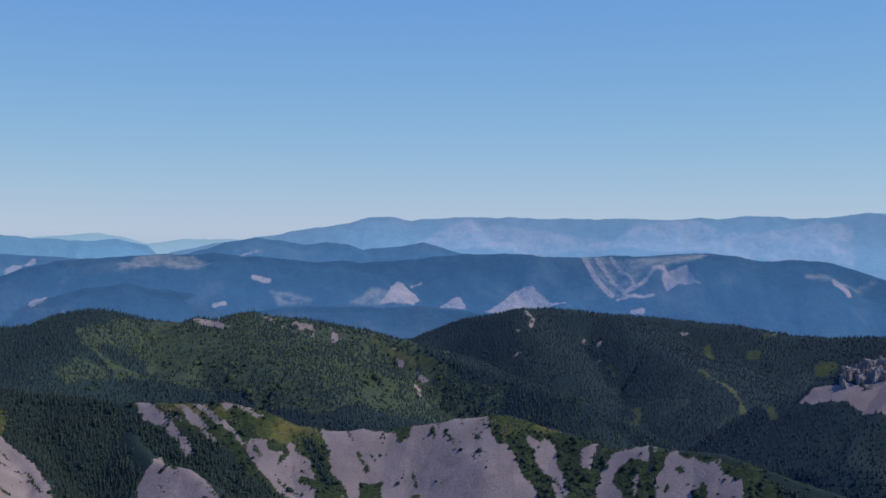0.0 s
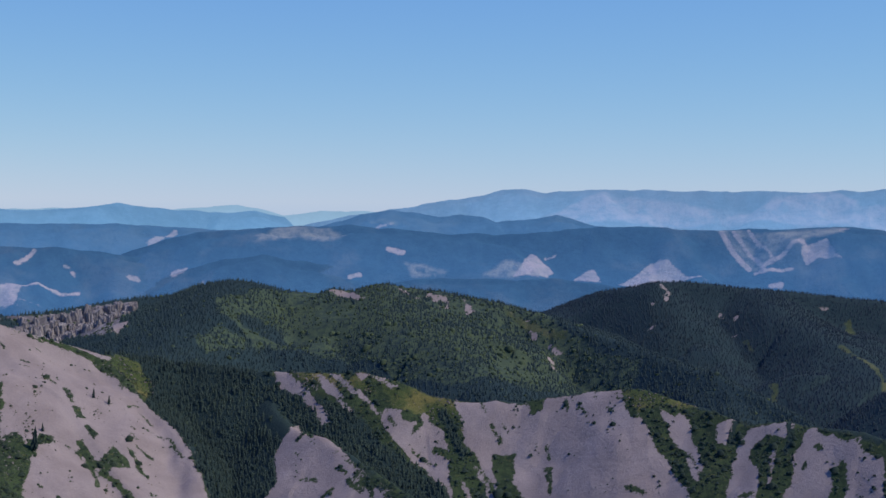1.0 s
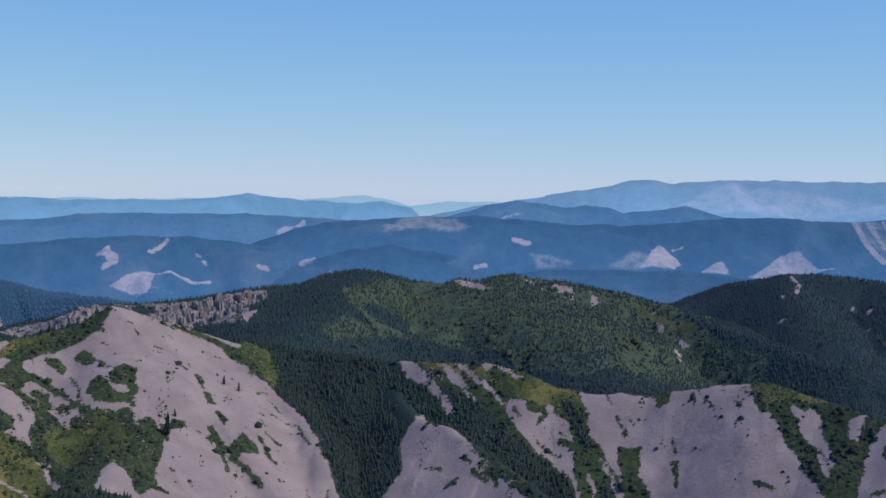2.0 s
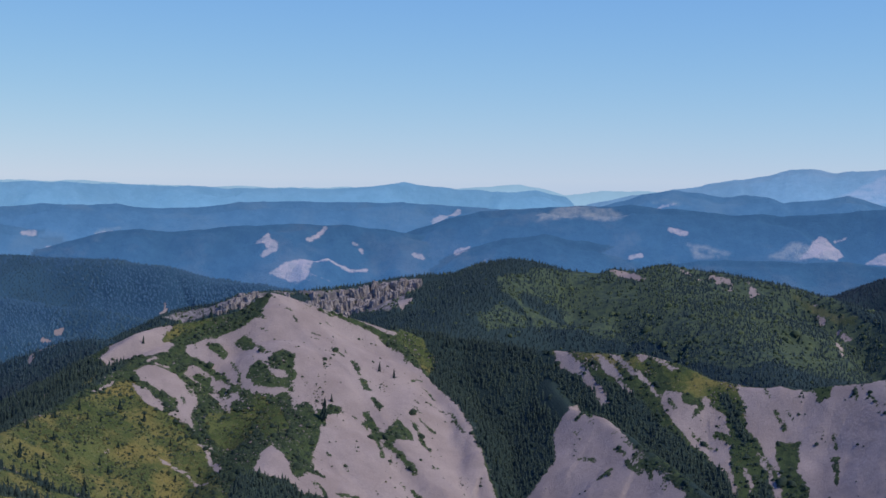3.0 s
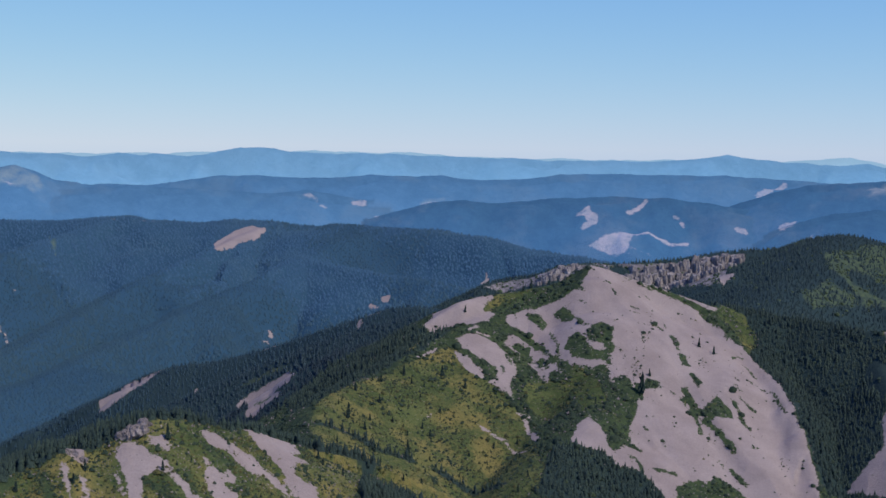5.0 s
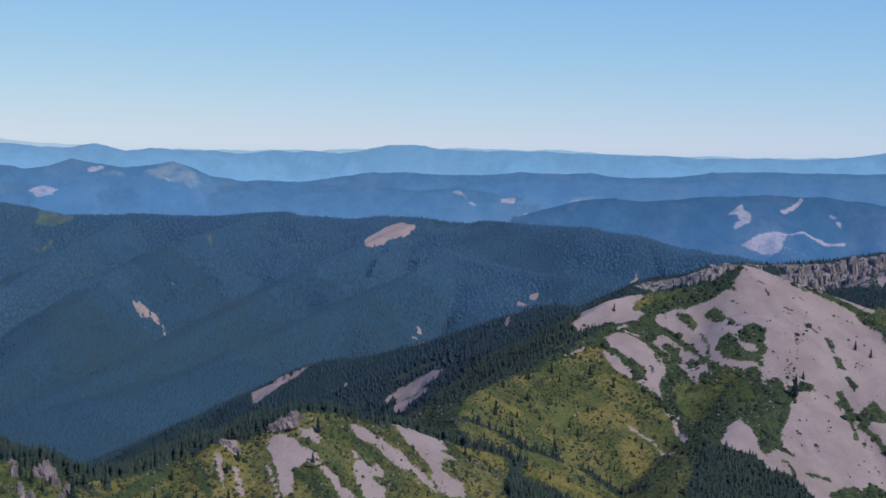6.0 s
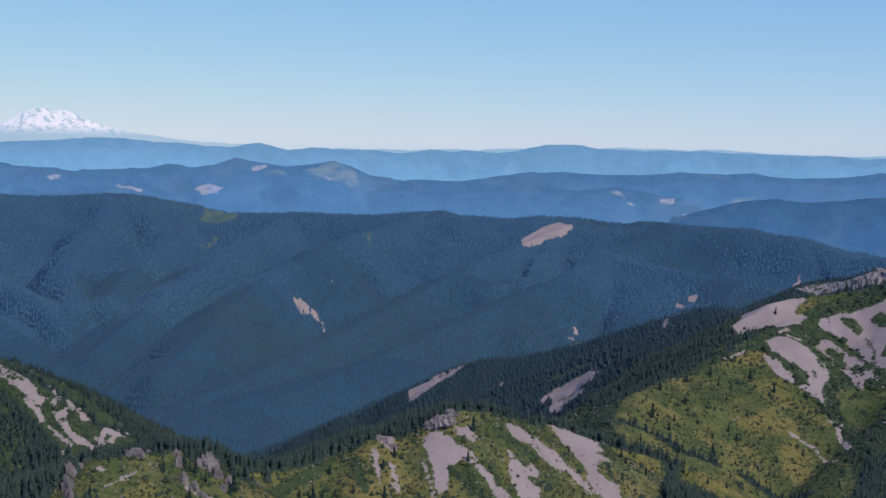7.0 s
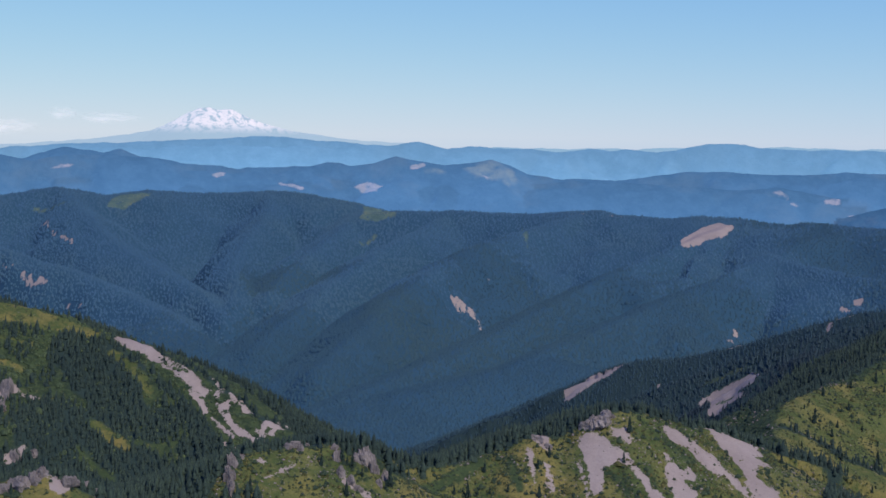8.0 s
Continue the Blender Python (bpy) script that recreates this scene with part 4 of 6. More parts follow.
def shore(x, y, outline, half):
    """How far each point lies inside an outline (outside: minus), or inside a strip of that half width."""
    if half:
        (ax, ay), (bx, by) = outline
        dx, dy = bx - ax, by - ay
        t = np.clip(((x - ax) * dx + (y - ay) * dy) / max(dx * dx + dy * dy, 1e-6), 0, 1)
        return half - np.hypot(x - ax - t * dx, y - ay - t * dy)
    far, inside = np.full(x.shape, 1e9), np.zeros(x.shape, bool)
    for (ax, ay), (bx, by) in zip(outline, outline[1:] + outline[:1]):
        dx, dy = bx - ax, by - ay
        t = np.clip(((x - ax) * dx + (y - ay) * dy) / max(dx * dx + dy * dy, 1e-6), 0, 1)
        np.minimum(far, np.hypot(x - ax - t * dx, y - ay - t * dy), out=far)
        inside ^= ((ay > y) != (by > y)) & (x < dx * (y - ay) / (dy if dy else 1e-9) + ax)
    return np.where(inside, far, -far)


def cover(x, y, bare):
    """What grows or lies on the land: for each kind, how far inside its patch a point is, in metres. bare: where no forest stands of itself."""
    r = np.hypot(x, y)
    wide = np.clip(r / 1200, 0.7, 2.5)
    wx = x + wide * (1.6 * fbm(x, y, 22, 3) + 1.5 * fbm(x + 31, y, 6, 3))
    wy = y + wide * (1.6 * fbm(x + 77, y + 13, 22, 3) + 1.5 * fbm(x, y + 47, 6, 3))
    spots = fbm(x + 11, y + 3, 11, 3) * 9
    out = {k: np.full(x.shape, -15.0, np.float32) for k in ("scree", "meadow", "rock", "sparse", "clear", "young")}
    out["forest"] = np.where(bare, -15.0, 15.0).astype(np.float32)
    for kind, outline, half in AREAS:
        p = np.array(outline)
        m = 22 + half
        box = np.nonzero((x > p[:, 0].min() - m) & (x < p[:, 0].max() + m) & (y > p[:, 1].min() - m) & (y < p[:, 1].max() + m))
        if not len(box[0]):
            continue
        bend = 0.0 if kind in ("clear", "young", "wood") else 1.0
        s = np.clip(shore(x[box] + bend * (wx - x)[box], y[box] + bend * (wy - y)[box], outline, half), -15, 15)
        if kind in ("mottle", "speckle"):
            s = np.minimum(s, spots[box])
        if kind == "wood":
            for other in ("clear", "young"):
                out[other][box] = np.minimum(out[other][box], -s)
            continue
        grows = {"mottle": "scree", "speckle": "shrub"}.get(kind, kind)
        if grows != "shrub":
            out[grows][box] = np.maximum(out[grows][box], s)
        for other in ("scree", "meadow", "forest"):
            if other != grows and kind not in ("sparse", "clear", "young") and not (grows == "scree" and other == "meadow") and not (kind == "rock" and other == "scree"):
                out[other][box] = np.minimum(out[other][box], -s)
    return out

# ---- materials ----


def nodes_of(name):
    m = bpy.data.materials.new(name)
    m.use_nodes = True
    n, l = m.node_tree.nodes, m.node_tree.links
    return m, n, l, n["Principled BSDF"]


def grain(n, l, size, detail=4, rough=0.6):
    """A noise whose waves are size metres long, from 0 to 1."""
    tex = n.new("ShaderNodeTexNoise")
    tex.inputs["Scale"].default_value, tex.inputs["Detail"].default_value, tex.inputs["Roughness"].default_value = 1 / size, detail, rough
    l.new(n.new("ShaderNodeTexCoord").outputs["Object"], tex.inputs["Vector"])
    return tex.outputs["Fac"]


def calc(n, l, op, a, b):
    node = n.new("ShaderNodeMath")
    node.operation = op
    for socket, v in zip(node.inputs, (a, b)):
        if isinstance(v, (int, float)):
            socket.default_value = v
        else:
            l.new(v, socket)
    return node.outputs[0]


def ramp(n, l, value, lo, hi):
    node = n.new("ShaderNodeMapRange")
    node.interpolation_type = "SMOOTHSTEP"
    node.inputs["From Min"].default_value, node.inputs["From Max"].default_value = lo, hi
    l.new(value, node.inputs["Value"])
    return node.outputs["Result"]


def blend(n, l, fac, a, b):
    node = n.new("ShaderNodeMix")
    node.data_type = "RGBA"
    l.new(fac, node.inputs["Factor"])
    for socket, v in ((node.inputs[6], a), (node.inputs[7], b)):
        if isinstance(v, tuple):
            socket.default_value = (*v, 1)
        else:
            l.new(v, socket)
    return node.outputs[2]


def bumped(n, l, shader, height, strength, distance):
    node = n.new("ShaderNodeBump")
    node.inputs["Strength"].default_value, node.inputs["Distance"].default_value = strength, distance
    l.new(height, node.inputs["Height"])
    l.new(node.outputs["Normal"], shader.inputs["Normal"])


def field(n, key):
    node = n.new("ShaderNodeAttribute")
    node.attribute_name = key
    return node.outputs["Fac"]


def patch_mask(n, l, key, wobble, size, edge):
    """1 inside the patch, 0 outside, with a ragged edge."""
    ragged = calc(n, l, "ADD", field(n, key), calc(n, l, "MULTIPLY", calc(n, l, "SUBTRACT", grain(n, l, size, 5, 0.7), 0.5), wobble * 2))
    return ramp(n, l, ragged, -edge, edge)


SCREE_DARK, SCREE_LIGHT = (0.198, 0.160, 0.154), (0.290, 0.243, 0.233)
ROCK_DARK, ROCK_LIGHT = (0.085, 0.080, 0.086), (0.27, 0.243, 0.24)


def land_material(name, floor_a, floor_b, grass_a, grass_b, deep, stone=1.0, wave=1.0):
    """Forest floor and shrubs, with grass, scree and bare rock where their patches lie."""
    m, n, l, s = nodes_of(name)
    low = blend(n, l, ramp(n, l, grain(n, l, 6 * wave, 5, 0.7), 0.38, 0.62), floor_a, floor_b)
    low = blend(n, l, calc(n, l, "MULTIPLY", ramp(n, l, grain(n, l, 120, 5, 0.6), 0.4, 0.7), 0.7), low, tuple(0.5 * (p + q) for p, q in zip(floor_b, grass_a)))
    low = blend(n, l, ramp(n, l, grain(n, l, 3.2 * wave, 4, 0.7), 0.56, 0.72), low, tuple(0.5 * (p + q) for p, q in zip(floor_b, grass_b)))
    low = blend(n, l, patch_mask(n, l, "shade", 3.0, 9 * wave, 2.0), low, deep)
    tint = calc(n, l, "ADD", calc(n, l, "MULTIPLY", ramp(n, l, grain(n, l, 3.0 * wave, 5, 0.75), 0.36, 0.64), 0.42), calc(n, l, "MULTIPLY", ramp(n, l, grain(n, l, 26 * wave, 5), 0.42, 0.60), 0.7))
    grass = blend(n, l, tint, grass_a, grass_b)
    grass = blend(n, l, calc(n, l, "MULTIPLY", ramp(n, l, grain(n, l, 85, 5, 0.65), 0.42, 0.62), 0.75), grass, blend(n, l, tint, tuple(0.75 * c for c in grass_a), tuple(1.3 * c for c in grass_a)))
    grass = blend(n, l, ramp(n, l, grain(n, l, 5.5 * wave, 7, 0.8), 0.53, 0.63), grass, floor_a)
    grass = blend(n, l, ramp(n, l, grain(n, l, 2.3 * wave, 6, 0.8), 0.60, 0.68), grass, tuple(0.8 * c for c in SCREE_LIGHT))
    sc = ramp(n, l, grain(n, l, 34 * wave, 5, 0.6), 0.3, 0.7)
    sc = calc(n, l, "ADD", calc(n, l, "MULTIPLY", sc, 0.6), calc(n, l, "MULTIPLY", ramp(n, l, grain(n, l, 1.6 * wave, 6, 0.75), 0.3, 0.7), 0.4))
    d, t = tuple(stone * c for c in SCREE_DARK), tuple(stone * c for c in SCREE_LIGHT)
    scree = blend(n, l, sc, d, t)
    rk = calc(n, l, "MULTIPLY", ramp(n, l, grain(n, l, 6 * wave, 6, 0.75), 0.38, 0.62), ramp(n, l, grain(n, l, 21 * wave, 4), 0.25, 0.6))
    rock = blend(n, l, rk, tuple(stone * c for c in ROCK_DARK), tuple(stone * c for c in ROCK_LIGHT))
    colour = blend(n, l, patch_mask(n, l, "meadow", 4.0, 9 * wave, 1.4 * wave), low, grass)
    colour = blend(n, l, patch_mask(n, l, "rock", 6.0, 9 * wave, 0.8 * wave), colour, rock)
    colour = blend(n, l, patch_mask(n, l, "scree", 4.4, 2.8 * wave, 0.3 * wave), colour, scree)
    l.new(colour, s.inputs["Base Color"])
    s.inputs["Roughness"].default_value, s.inputs["Specular IOR Level"].default_value = 0.95, 0.1
    bumped(n, l, s, grain(n, l, 2.5 * wave, 6, 0.7), 0.6, 1.2 / wave ** 2)
    return m


def leaf_material(name, a, b, rough=0.8, other=None):
    """Needles or leaves: every plant takes its own tint between a and b."""
    m, n, l, s = nodes_of(name)
    own = n.new("ShaderNodeNewGeometry").outputs["Random Per Island"]
    stand = ramp(n, l, grain(n, l, 120, 5, 0.6), 0.35, 0.68)
    c = blend(n, l, calc(n, l, "ADD", calc(n, l, "MULTIPLY", own, 0.6), calc(n, l, "MULTIPLY", stand, 0.55)), a, b)
    if other:
        c = blend(n, l, calc(n, l, "MULTIPLY", ramp(n, l, grain(n, l, 420, 6, 0.65), 0.46, 0.66), 0.75), c, other)
    l.new(blend(n, l, ramp(n, l, grain(n, l, 0.7), 0.35, 0.7), c, tuple(0.6 * v for v in a)), s.inputs["Base Color"])
    s.inputs["Roughness"].default_value, s.inputs["Specular IOR Level"].default_value = rough, 0.15
    return m


def rock_material(name, dark, light):
    m, n, l, s = nodes_of(name)
    own = n.new("ShaderNodeObjectInfo").outputs["Random"]
    f1 = ramp(n, l, grain(n, l, 3.5, 6, 0.7), 0.32, 0.68)
    c = blend(n, l, f1, dark, light)
    c = blend(n, l, calc(n, l, "MULTIPLY", own, 0.35), c, (0.17, 0.14, 0.14))
    c = blend(n, l, ramp(n, l, grain(n, l, 1.1, 5, 0.8), 0.6, 0.75), c, (0.12, 0.13, 0.07))
    l.new(c, s.inputs["Base Color"])
    s.inputs["Roughness"].default_value = 0.9
    bumped(n, l, s, grain(n, l, 1.2, 7, 0.75), 0.9, 0.8)
    return m


def plain_wood(name, a, b):
    m, n, l, s = nodes_of(name)
    l.new(blend(n, l, grain(n, l, 0.3), a, b), s.inputs["Base Color"])
    s.inputs["Roughness"].default_value = 0.9
    return m


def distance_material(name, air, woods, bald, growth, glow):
    """A far range that stands as the backdrop of the place: haze is put in as a glow in the colour of the air, stronger
    further below the crest.
    """
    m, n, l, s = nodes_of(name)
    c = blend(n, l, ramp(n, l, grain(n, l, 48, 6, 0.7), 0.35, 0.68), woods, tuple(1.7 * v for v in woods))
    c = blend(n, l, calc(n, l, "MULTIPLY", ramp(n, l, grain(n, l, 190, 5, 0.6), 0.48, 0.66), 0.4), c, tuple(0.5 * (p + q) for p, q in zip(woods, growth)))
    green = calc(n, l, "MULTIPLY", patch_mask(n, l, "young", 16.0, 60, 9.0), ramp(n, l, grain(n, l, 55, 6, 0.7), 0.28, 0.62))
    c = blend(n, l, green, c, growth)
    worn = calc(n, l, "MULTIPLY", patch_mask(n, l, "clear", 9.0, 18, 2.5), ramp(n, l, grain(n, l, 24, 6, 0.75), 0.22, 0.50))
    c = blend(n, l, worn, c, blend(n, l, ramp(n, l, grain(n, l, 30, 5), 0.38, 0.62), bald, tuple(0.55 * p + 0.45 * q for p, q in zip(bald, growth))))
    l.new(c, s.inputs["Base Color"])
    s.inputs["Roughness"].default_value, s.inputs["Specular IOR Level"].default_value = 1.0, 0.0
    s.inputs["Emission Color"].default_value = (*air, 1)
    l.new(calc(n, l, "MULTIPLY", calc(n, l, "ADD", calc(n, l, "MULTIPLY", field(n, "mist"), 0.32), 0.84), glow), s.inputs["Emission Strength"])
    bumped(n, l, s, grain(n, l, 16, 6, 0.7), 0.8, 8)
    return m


def snow_material():
    m, n, l, s = nodes_of("hazed_volcano_snow")
    # snow lies in streaks above the snow line
    streaks = n.new("ShaderNodeTexNoise")
    streaks.inputs["Scale"].default_value, streaks.inputs["Detail"].default_value, streaks.inputs["Roughness"].default_value = 1, 6, 0.7
    scale = n.new("ShaderNodeMapping")
    scale.inputs["Scale"].default_value = (1 / 22, 1 / 22, 1 / 130)
    l.new(n.new("ShaderNodeTexCoord").outputs["Object"], scale.inputs["Vector"])
    l.new(scale.outputs["Vector"], streaks.inputs["Vector"])
    height = n.new("ShaderNodeSeparateXYZ")
    l.new(n.new("ShaderNodeTexCoord").outputs["Object"], height.inputs["Vector"])
    snowy = calc(n, l, "MULTIPLY", ramp(n, l, streaks.outputs["Fac"], 0.40, 0.52), ramp(n, l, height.outputs["Z"], 592, 636))
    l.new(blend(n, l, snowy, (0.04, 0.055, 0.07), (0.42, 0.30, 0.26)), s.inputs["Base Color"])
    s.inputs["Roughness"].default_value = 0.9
    # blue haze before the volcano, put in as a glow of snow and rock
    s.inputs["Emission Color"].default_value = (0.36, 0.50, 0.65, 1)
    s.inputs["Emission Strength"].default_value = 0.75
    return m


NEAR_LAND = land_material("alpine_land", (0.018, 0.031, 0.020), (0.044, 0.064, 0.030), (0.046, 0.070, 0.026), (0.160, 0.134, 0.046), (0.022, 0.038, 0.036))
# floor colours hold some of the blue haze before the hills
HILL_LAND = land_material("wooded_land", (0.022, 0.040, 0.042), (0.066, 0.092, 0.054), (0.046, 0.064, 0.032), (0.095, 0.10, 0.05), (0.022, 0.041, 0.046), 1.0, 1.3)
# blue haze of the middle distance is put into this ground colour
FAR_WOOD = land_material("hazed_woods", (0.026, 0.066, 0.112), (0.036, 0.083, 0.126), (0.056, 0.100, 0.098), (0.095, 0.125, 0.095), (0.025, 0.064, 0.108), 1.0, 2.2)
NEEDLES = leaf_material("dark_needles", (0.017, 0.032, 0.032), (0.042, 0.065, 0.048))
# blue-green haze before the broad hill is mixed into these needles
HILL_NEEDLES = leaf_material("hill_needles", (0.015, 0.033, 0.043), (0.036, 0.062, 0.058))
# blue haze and shade of the dark hill, both put into the needle colour
HILL_D_NEEDLES = leaf_material("hazed_shade_needles", (0.012, 0.026, 0.044), (0.025, 0.044, 0.062), 0.8, (0.030, 0.050, 0.046))
# the spurs' shade, put into the needles as a darker, bluer tone
SHADE_NEEDLES = leaf_material("shaded_needles", (0.012, 0.025, 0.038), (0.026, 0.044, 0.057))
# painted halfway between the shaded and the hazed needles, to part the spurs
SOFT_NEEDLES = leaf_material("half_hazed_needles", (0.019, 0.040, 0.056), (0.038, 0.064, 0.076))
# haze before the farther spur, put into its needle colour
DIM_NEEDLES = leaf_material("hazed_spur_needles", (0.021, 0.049, 0.073), (0.036, 0.070, 0.090))
# the mountain's trees: haze put into the colour, more of it in the first
FAR_NEEDLES = leaf_material("hazed_far_needles", (0.035, 0.089, 0.158), (0.047, 0.108, 0.173), 0.8, (0.055, 0.110, 0.146))
FOOT_NEEDLES = leaf_material("hazed_foot_needles", (0.025, 0.065, 0.106), (0.034, 0.080, 0.119), 0.8, (0.041, 0.082, 0.100))
LEAVES = leaf_material("shrub_leaves", (0.016, 0.030, 0.022), (0.048, 0.068, 0.034))
GRASS_LEAVES = leaf_material("pale_shrub_leaves", (0.030, 0.040, 0.017), (0.118, 0.106, 0.036))
SLOPE_LEAVES = leaf_material("dark_shrub_leaves", (0.012, 0.026, 0.023), (0.036, 0.056, 0.035))
HILL_LEAVES = leaf_material("hill_shrub_leaves", (0.030, 0.050, 0.032), (0.088, 0.118, 0.052))
BARK = plain_wood("bark", (0.05, 0.04, 0.035), (0.10, 0.085, 0.075))
CRAG = rock_material("grey_rock", (0.065, 0.058, 0.062), (0.22, 0.190, 0.190))
CLIFF = rock_material("pale_cliff_rock", (0.12, 0.11, 0.112), (0.38, 0.335, 0.325))
STONE = leaf_material("pale_stones", (0.12, 0.10, 0.10), (0.26, 0.22, 0.215))
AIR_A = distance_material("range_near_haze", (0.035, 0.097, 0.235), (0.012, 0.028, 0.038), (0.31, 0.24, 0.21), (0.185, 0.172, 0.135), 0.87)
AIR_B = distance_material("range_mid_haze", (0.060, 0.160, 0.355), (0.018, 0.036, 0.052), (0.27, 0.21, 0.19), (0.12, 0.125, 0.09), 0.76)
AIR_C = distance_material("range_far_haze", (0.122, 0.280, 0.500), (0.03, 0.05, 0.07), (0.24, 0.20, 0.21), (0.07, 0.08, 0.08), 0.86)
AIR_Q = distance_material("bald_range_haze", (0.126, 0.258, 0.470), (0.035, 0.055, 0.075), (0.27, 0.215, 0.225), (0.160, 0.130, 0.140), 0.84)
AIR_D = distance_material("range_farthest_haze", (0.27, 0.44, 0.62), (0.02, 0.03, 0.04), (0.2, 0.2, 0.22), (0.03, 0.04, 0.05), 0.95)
SNOW = snow_material()


def cloud_material():
    """Thin cloud that thins out towards its rim."""
    m, n, l, s = nodes_of("thin_cloud")
    place = n.new("ShaderNodeTexCoord").outputs["Object"]
    reach = n.new("ShaderNodeVectorMath")
    reach.operation = "LENGTH"
    l.new(place, reach.inputs[0])
    wisps = n.new("ShaderNodeTexNoise")
    wisps.inputs["Scale"].default_value, wisps.inputs["Detail"].default_value = 2.2, 5
    l.new(place, wisps.inputs["Vector"])
    thick = calc(n, l, "MULTIPLY", ramp(n, l, calc(n, l, "SUBTRACT", 1.0, reach.outputs["Value"]), 0.0, 0.8), ramp(n, l, wisps.outputs["Fac"], 0.35, 0.65))
    l.new(calc(n, l, "MULTIPLY", thick, 0.24), s.inputs["Alpha"])
    s.inputs["Base Color"].default_value = (0.8, 0.76, 0.76, 1)
    # daylight on the cloud is put in as a pinkish glow of its own
    s.inputs["Emission Color"].default_value, s.inputs["Emission Strength"].default_value = (0.68, 0.56, 0.60, 1), 0.6
    s.inputs["Roughness"].default_value = 1.0
    return m


CLOUD = cloud_material()

# ---- the mesh of the land: fine where the view goes, in rings about the hovering point ----
AZ_FROM, AZ_TO, COLS = -19.0, 68.5, 1040
AZ = np.radians(np.linspace(AZ_FROM, AZ_TO, COLS))
RINGS = np.concatenate([np.arange(560, 1300, 2.6), np.arange(1300, 1660, 3.6), np.geomspace(1660, 3780, 160), np.arange(3786, 4010, 6), np.linspace(4010, 4880, 66)])
GX, GY = -np.outer(RINGS, np.sin(AZ)), np.outer(RINGS, np.cos(AZ))
GZ, GW, FALL = land(GX, GY)
GROUPS = []
for ridge_row in RIDGES:
    if ridge_row[0] not in GROUPS:
        GROUPS.append(ridge_row[0])
RIDGE_GROUP = np.array([GROUPS.index(ridge_row[0]) for ridge_row in RIDGES] + [-1])
GG = RIDGE_GROUP[GW]
FIELDS = cover(GX, GY, GG == GROUPS.index("peak"))
FIELDS["sparse"] = np.where(FIELDS["sparse"] > -14.5, FIELDS["sparse"] + 26 * fbm(GX, GY, 80, 4), FIELDS["sparse"])
FIELDS["sparse"] = np.where(GG == GROUPS.index("left"), 4 + 26 * fbm(GX, GY, 60, 4), FIELDS["sparse"])
# strength of the far ranges' painted haze: grows with depth below the crest
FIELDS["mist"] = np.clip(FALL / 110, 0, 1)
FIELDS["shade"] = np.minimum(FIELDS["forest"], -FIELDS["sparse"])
SKYLINE = np.maximum.accumulate((GZ - EYE) / RINGS[:, None], 0)


def land_piece(name, keep, material):
    """One mesh of the grid's faces for which keep is true."""
    na = COLS
    i, j = np.nonzero(keep)
    quads = np.stack([i * na + j, (i + 1) * na + j, (i + 1) * na + j + 1, i * na + j + 1], 1)[:, ::-1]
    used, inverse = np.unique(quads, return_inverse=True)
    mesh = bpy.data.meshes.new(name)
    mesh.vertices.add(len(used))
    mesh.vertices.foreach_set("co", np.stack([GX.ravel()[used], GY.ravel()[used], GZ.ravel()[used]], 1).astype(np.float32).ravel())
    mesh.loops.add(len(quads) * 4)
    mesh.polygons.add(len(quads))
    mesh.loops.foreach_set("vertex_index", inverse.astype(np.int32).ravel())
    mesh.polygons.foreach_set("loop_start", np.arange(0, len(quads) * 4, 4, dtype=np.int32))
    mesh.polygons.foreach_set("use_smooth", np.ones(len(quads), bool))
    for key in ("scree", "meadow", "rock", "clear", "young", "shade", "mist"):
        mesh.attributes.new(key, "FLOAT", "POINT").data.foreach_set("value", FIELDS[key].ravel()[used].astype(np.float32))
    mesh.update(calc_edges=True)
    mesh.materials.append(material)
    return new(name, mesh)


QUAD_GROUP = GG[:-1, :-1]
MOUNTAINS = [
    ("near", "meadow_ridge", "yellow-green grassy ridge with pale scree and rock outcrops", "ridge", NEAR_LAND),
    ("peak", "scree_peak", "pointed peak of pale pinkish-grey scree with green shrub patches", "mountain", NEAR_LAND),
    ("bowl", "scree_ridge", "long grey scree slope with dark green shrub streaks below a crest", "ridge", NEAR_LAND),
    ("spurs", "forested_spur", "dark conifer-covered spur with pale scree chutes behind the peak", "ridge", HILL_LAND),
    ("spur_c", "shaded_spur", "conifer-covered spur, its sunlit crest put in as grass, between darker spurs", "ridge", HILL_LAND),
    ("spur_b", "hazy_spur", "conifer-covered spur tinted with blue haze, with a long pale scree chute", "ridge", HILL_LAND),
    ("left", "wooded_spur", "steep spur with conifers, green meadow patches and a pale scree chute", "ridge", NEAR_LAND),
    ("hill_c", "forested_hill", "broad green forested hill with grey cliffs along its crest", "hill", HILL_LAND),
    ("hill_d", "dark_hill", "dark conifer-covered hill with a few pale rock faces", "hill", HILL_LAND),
    ("mid", "wooded_mountain", "wide forested mountain tinted with blue haze, with gentle ribs and a pale scar", "mountain", FAR_WOOD),
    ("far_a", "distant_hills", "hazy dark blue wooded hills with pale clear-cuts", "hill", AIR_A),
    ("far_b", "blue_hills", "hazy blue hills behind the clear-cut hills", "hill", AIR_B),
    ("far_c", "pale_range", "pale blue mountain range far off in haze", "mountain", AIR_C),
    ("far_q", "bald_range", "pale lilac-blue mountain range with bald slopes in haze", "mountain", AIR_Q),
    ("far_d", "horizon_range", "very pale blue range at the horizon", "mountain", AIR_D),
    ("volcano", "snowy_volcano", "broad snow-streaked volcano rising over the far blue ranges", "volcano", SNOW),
]
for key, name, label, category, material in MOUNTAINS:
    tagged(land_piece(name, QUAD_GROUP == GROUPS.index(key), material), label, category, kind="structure")


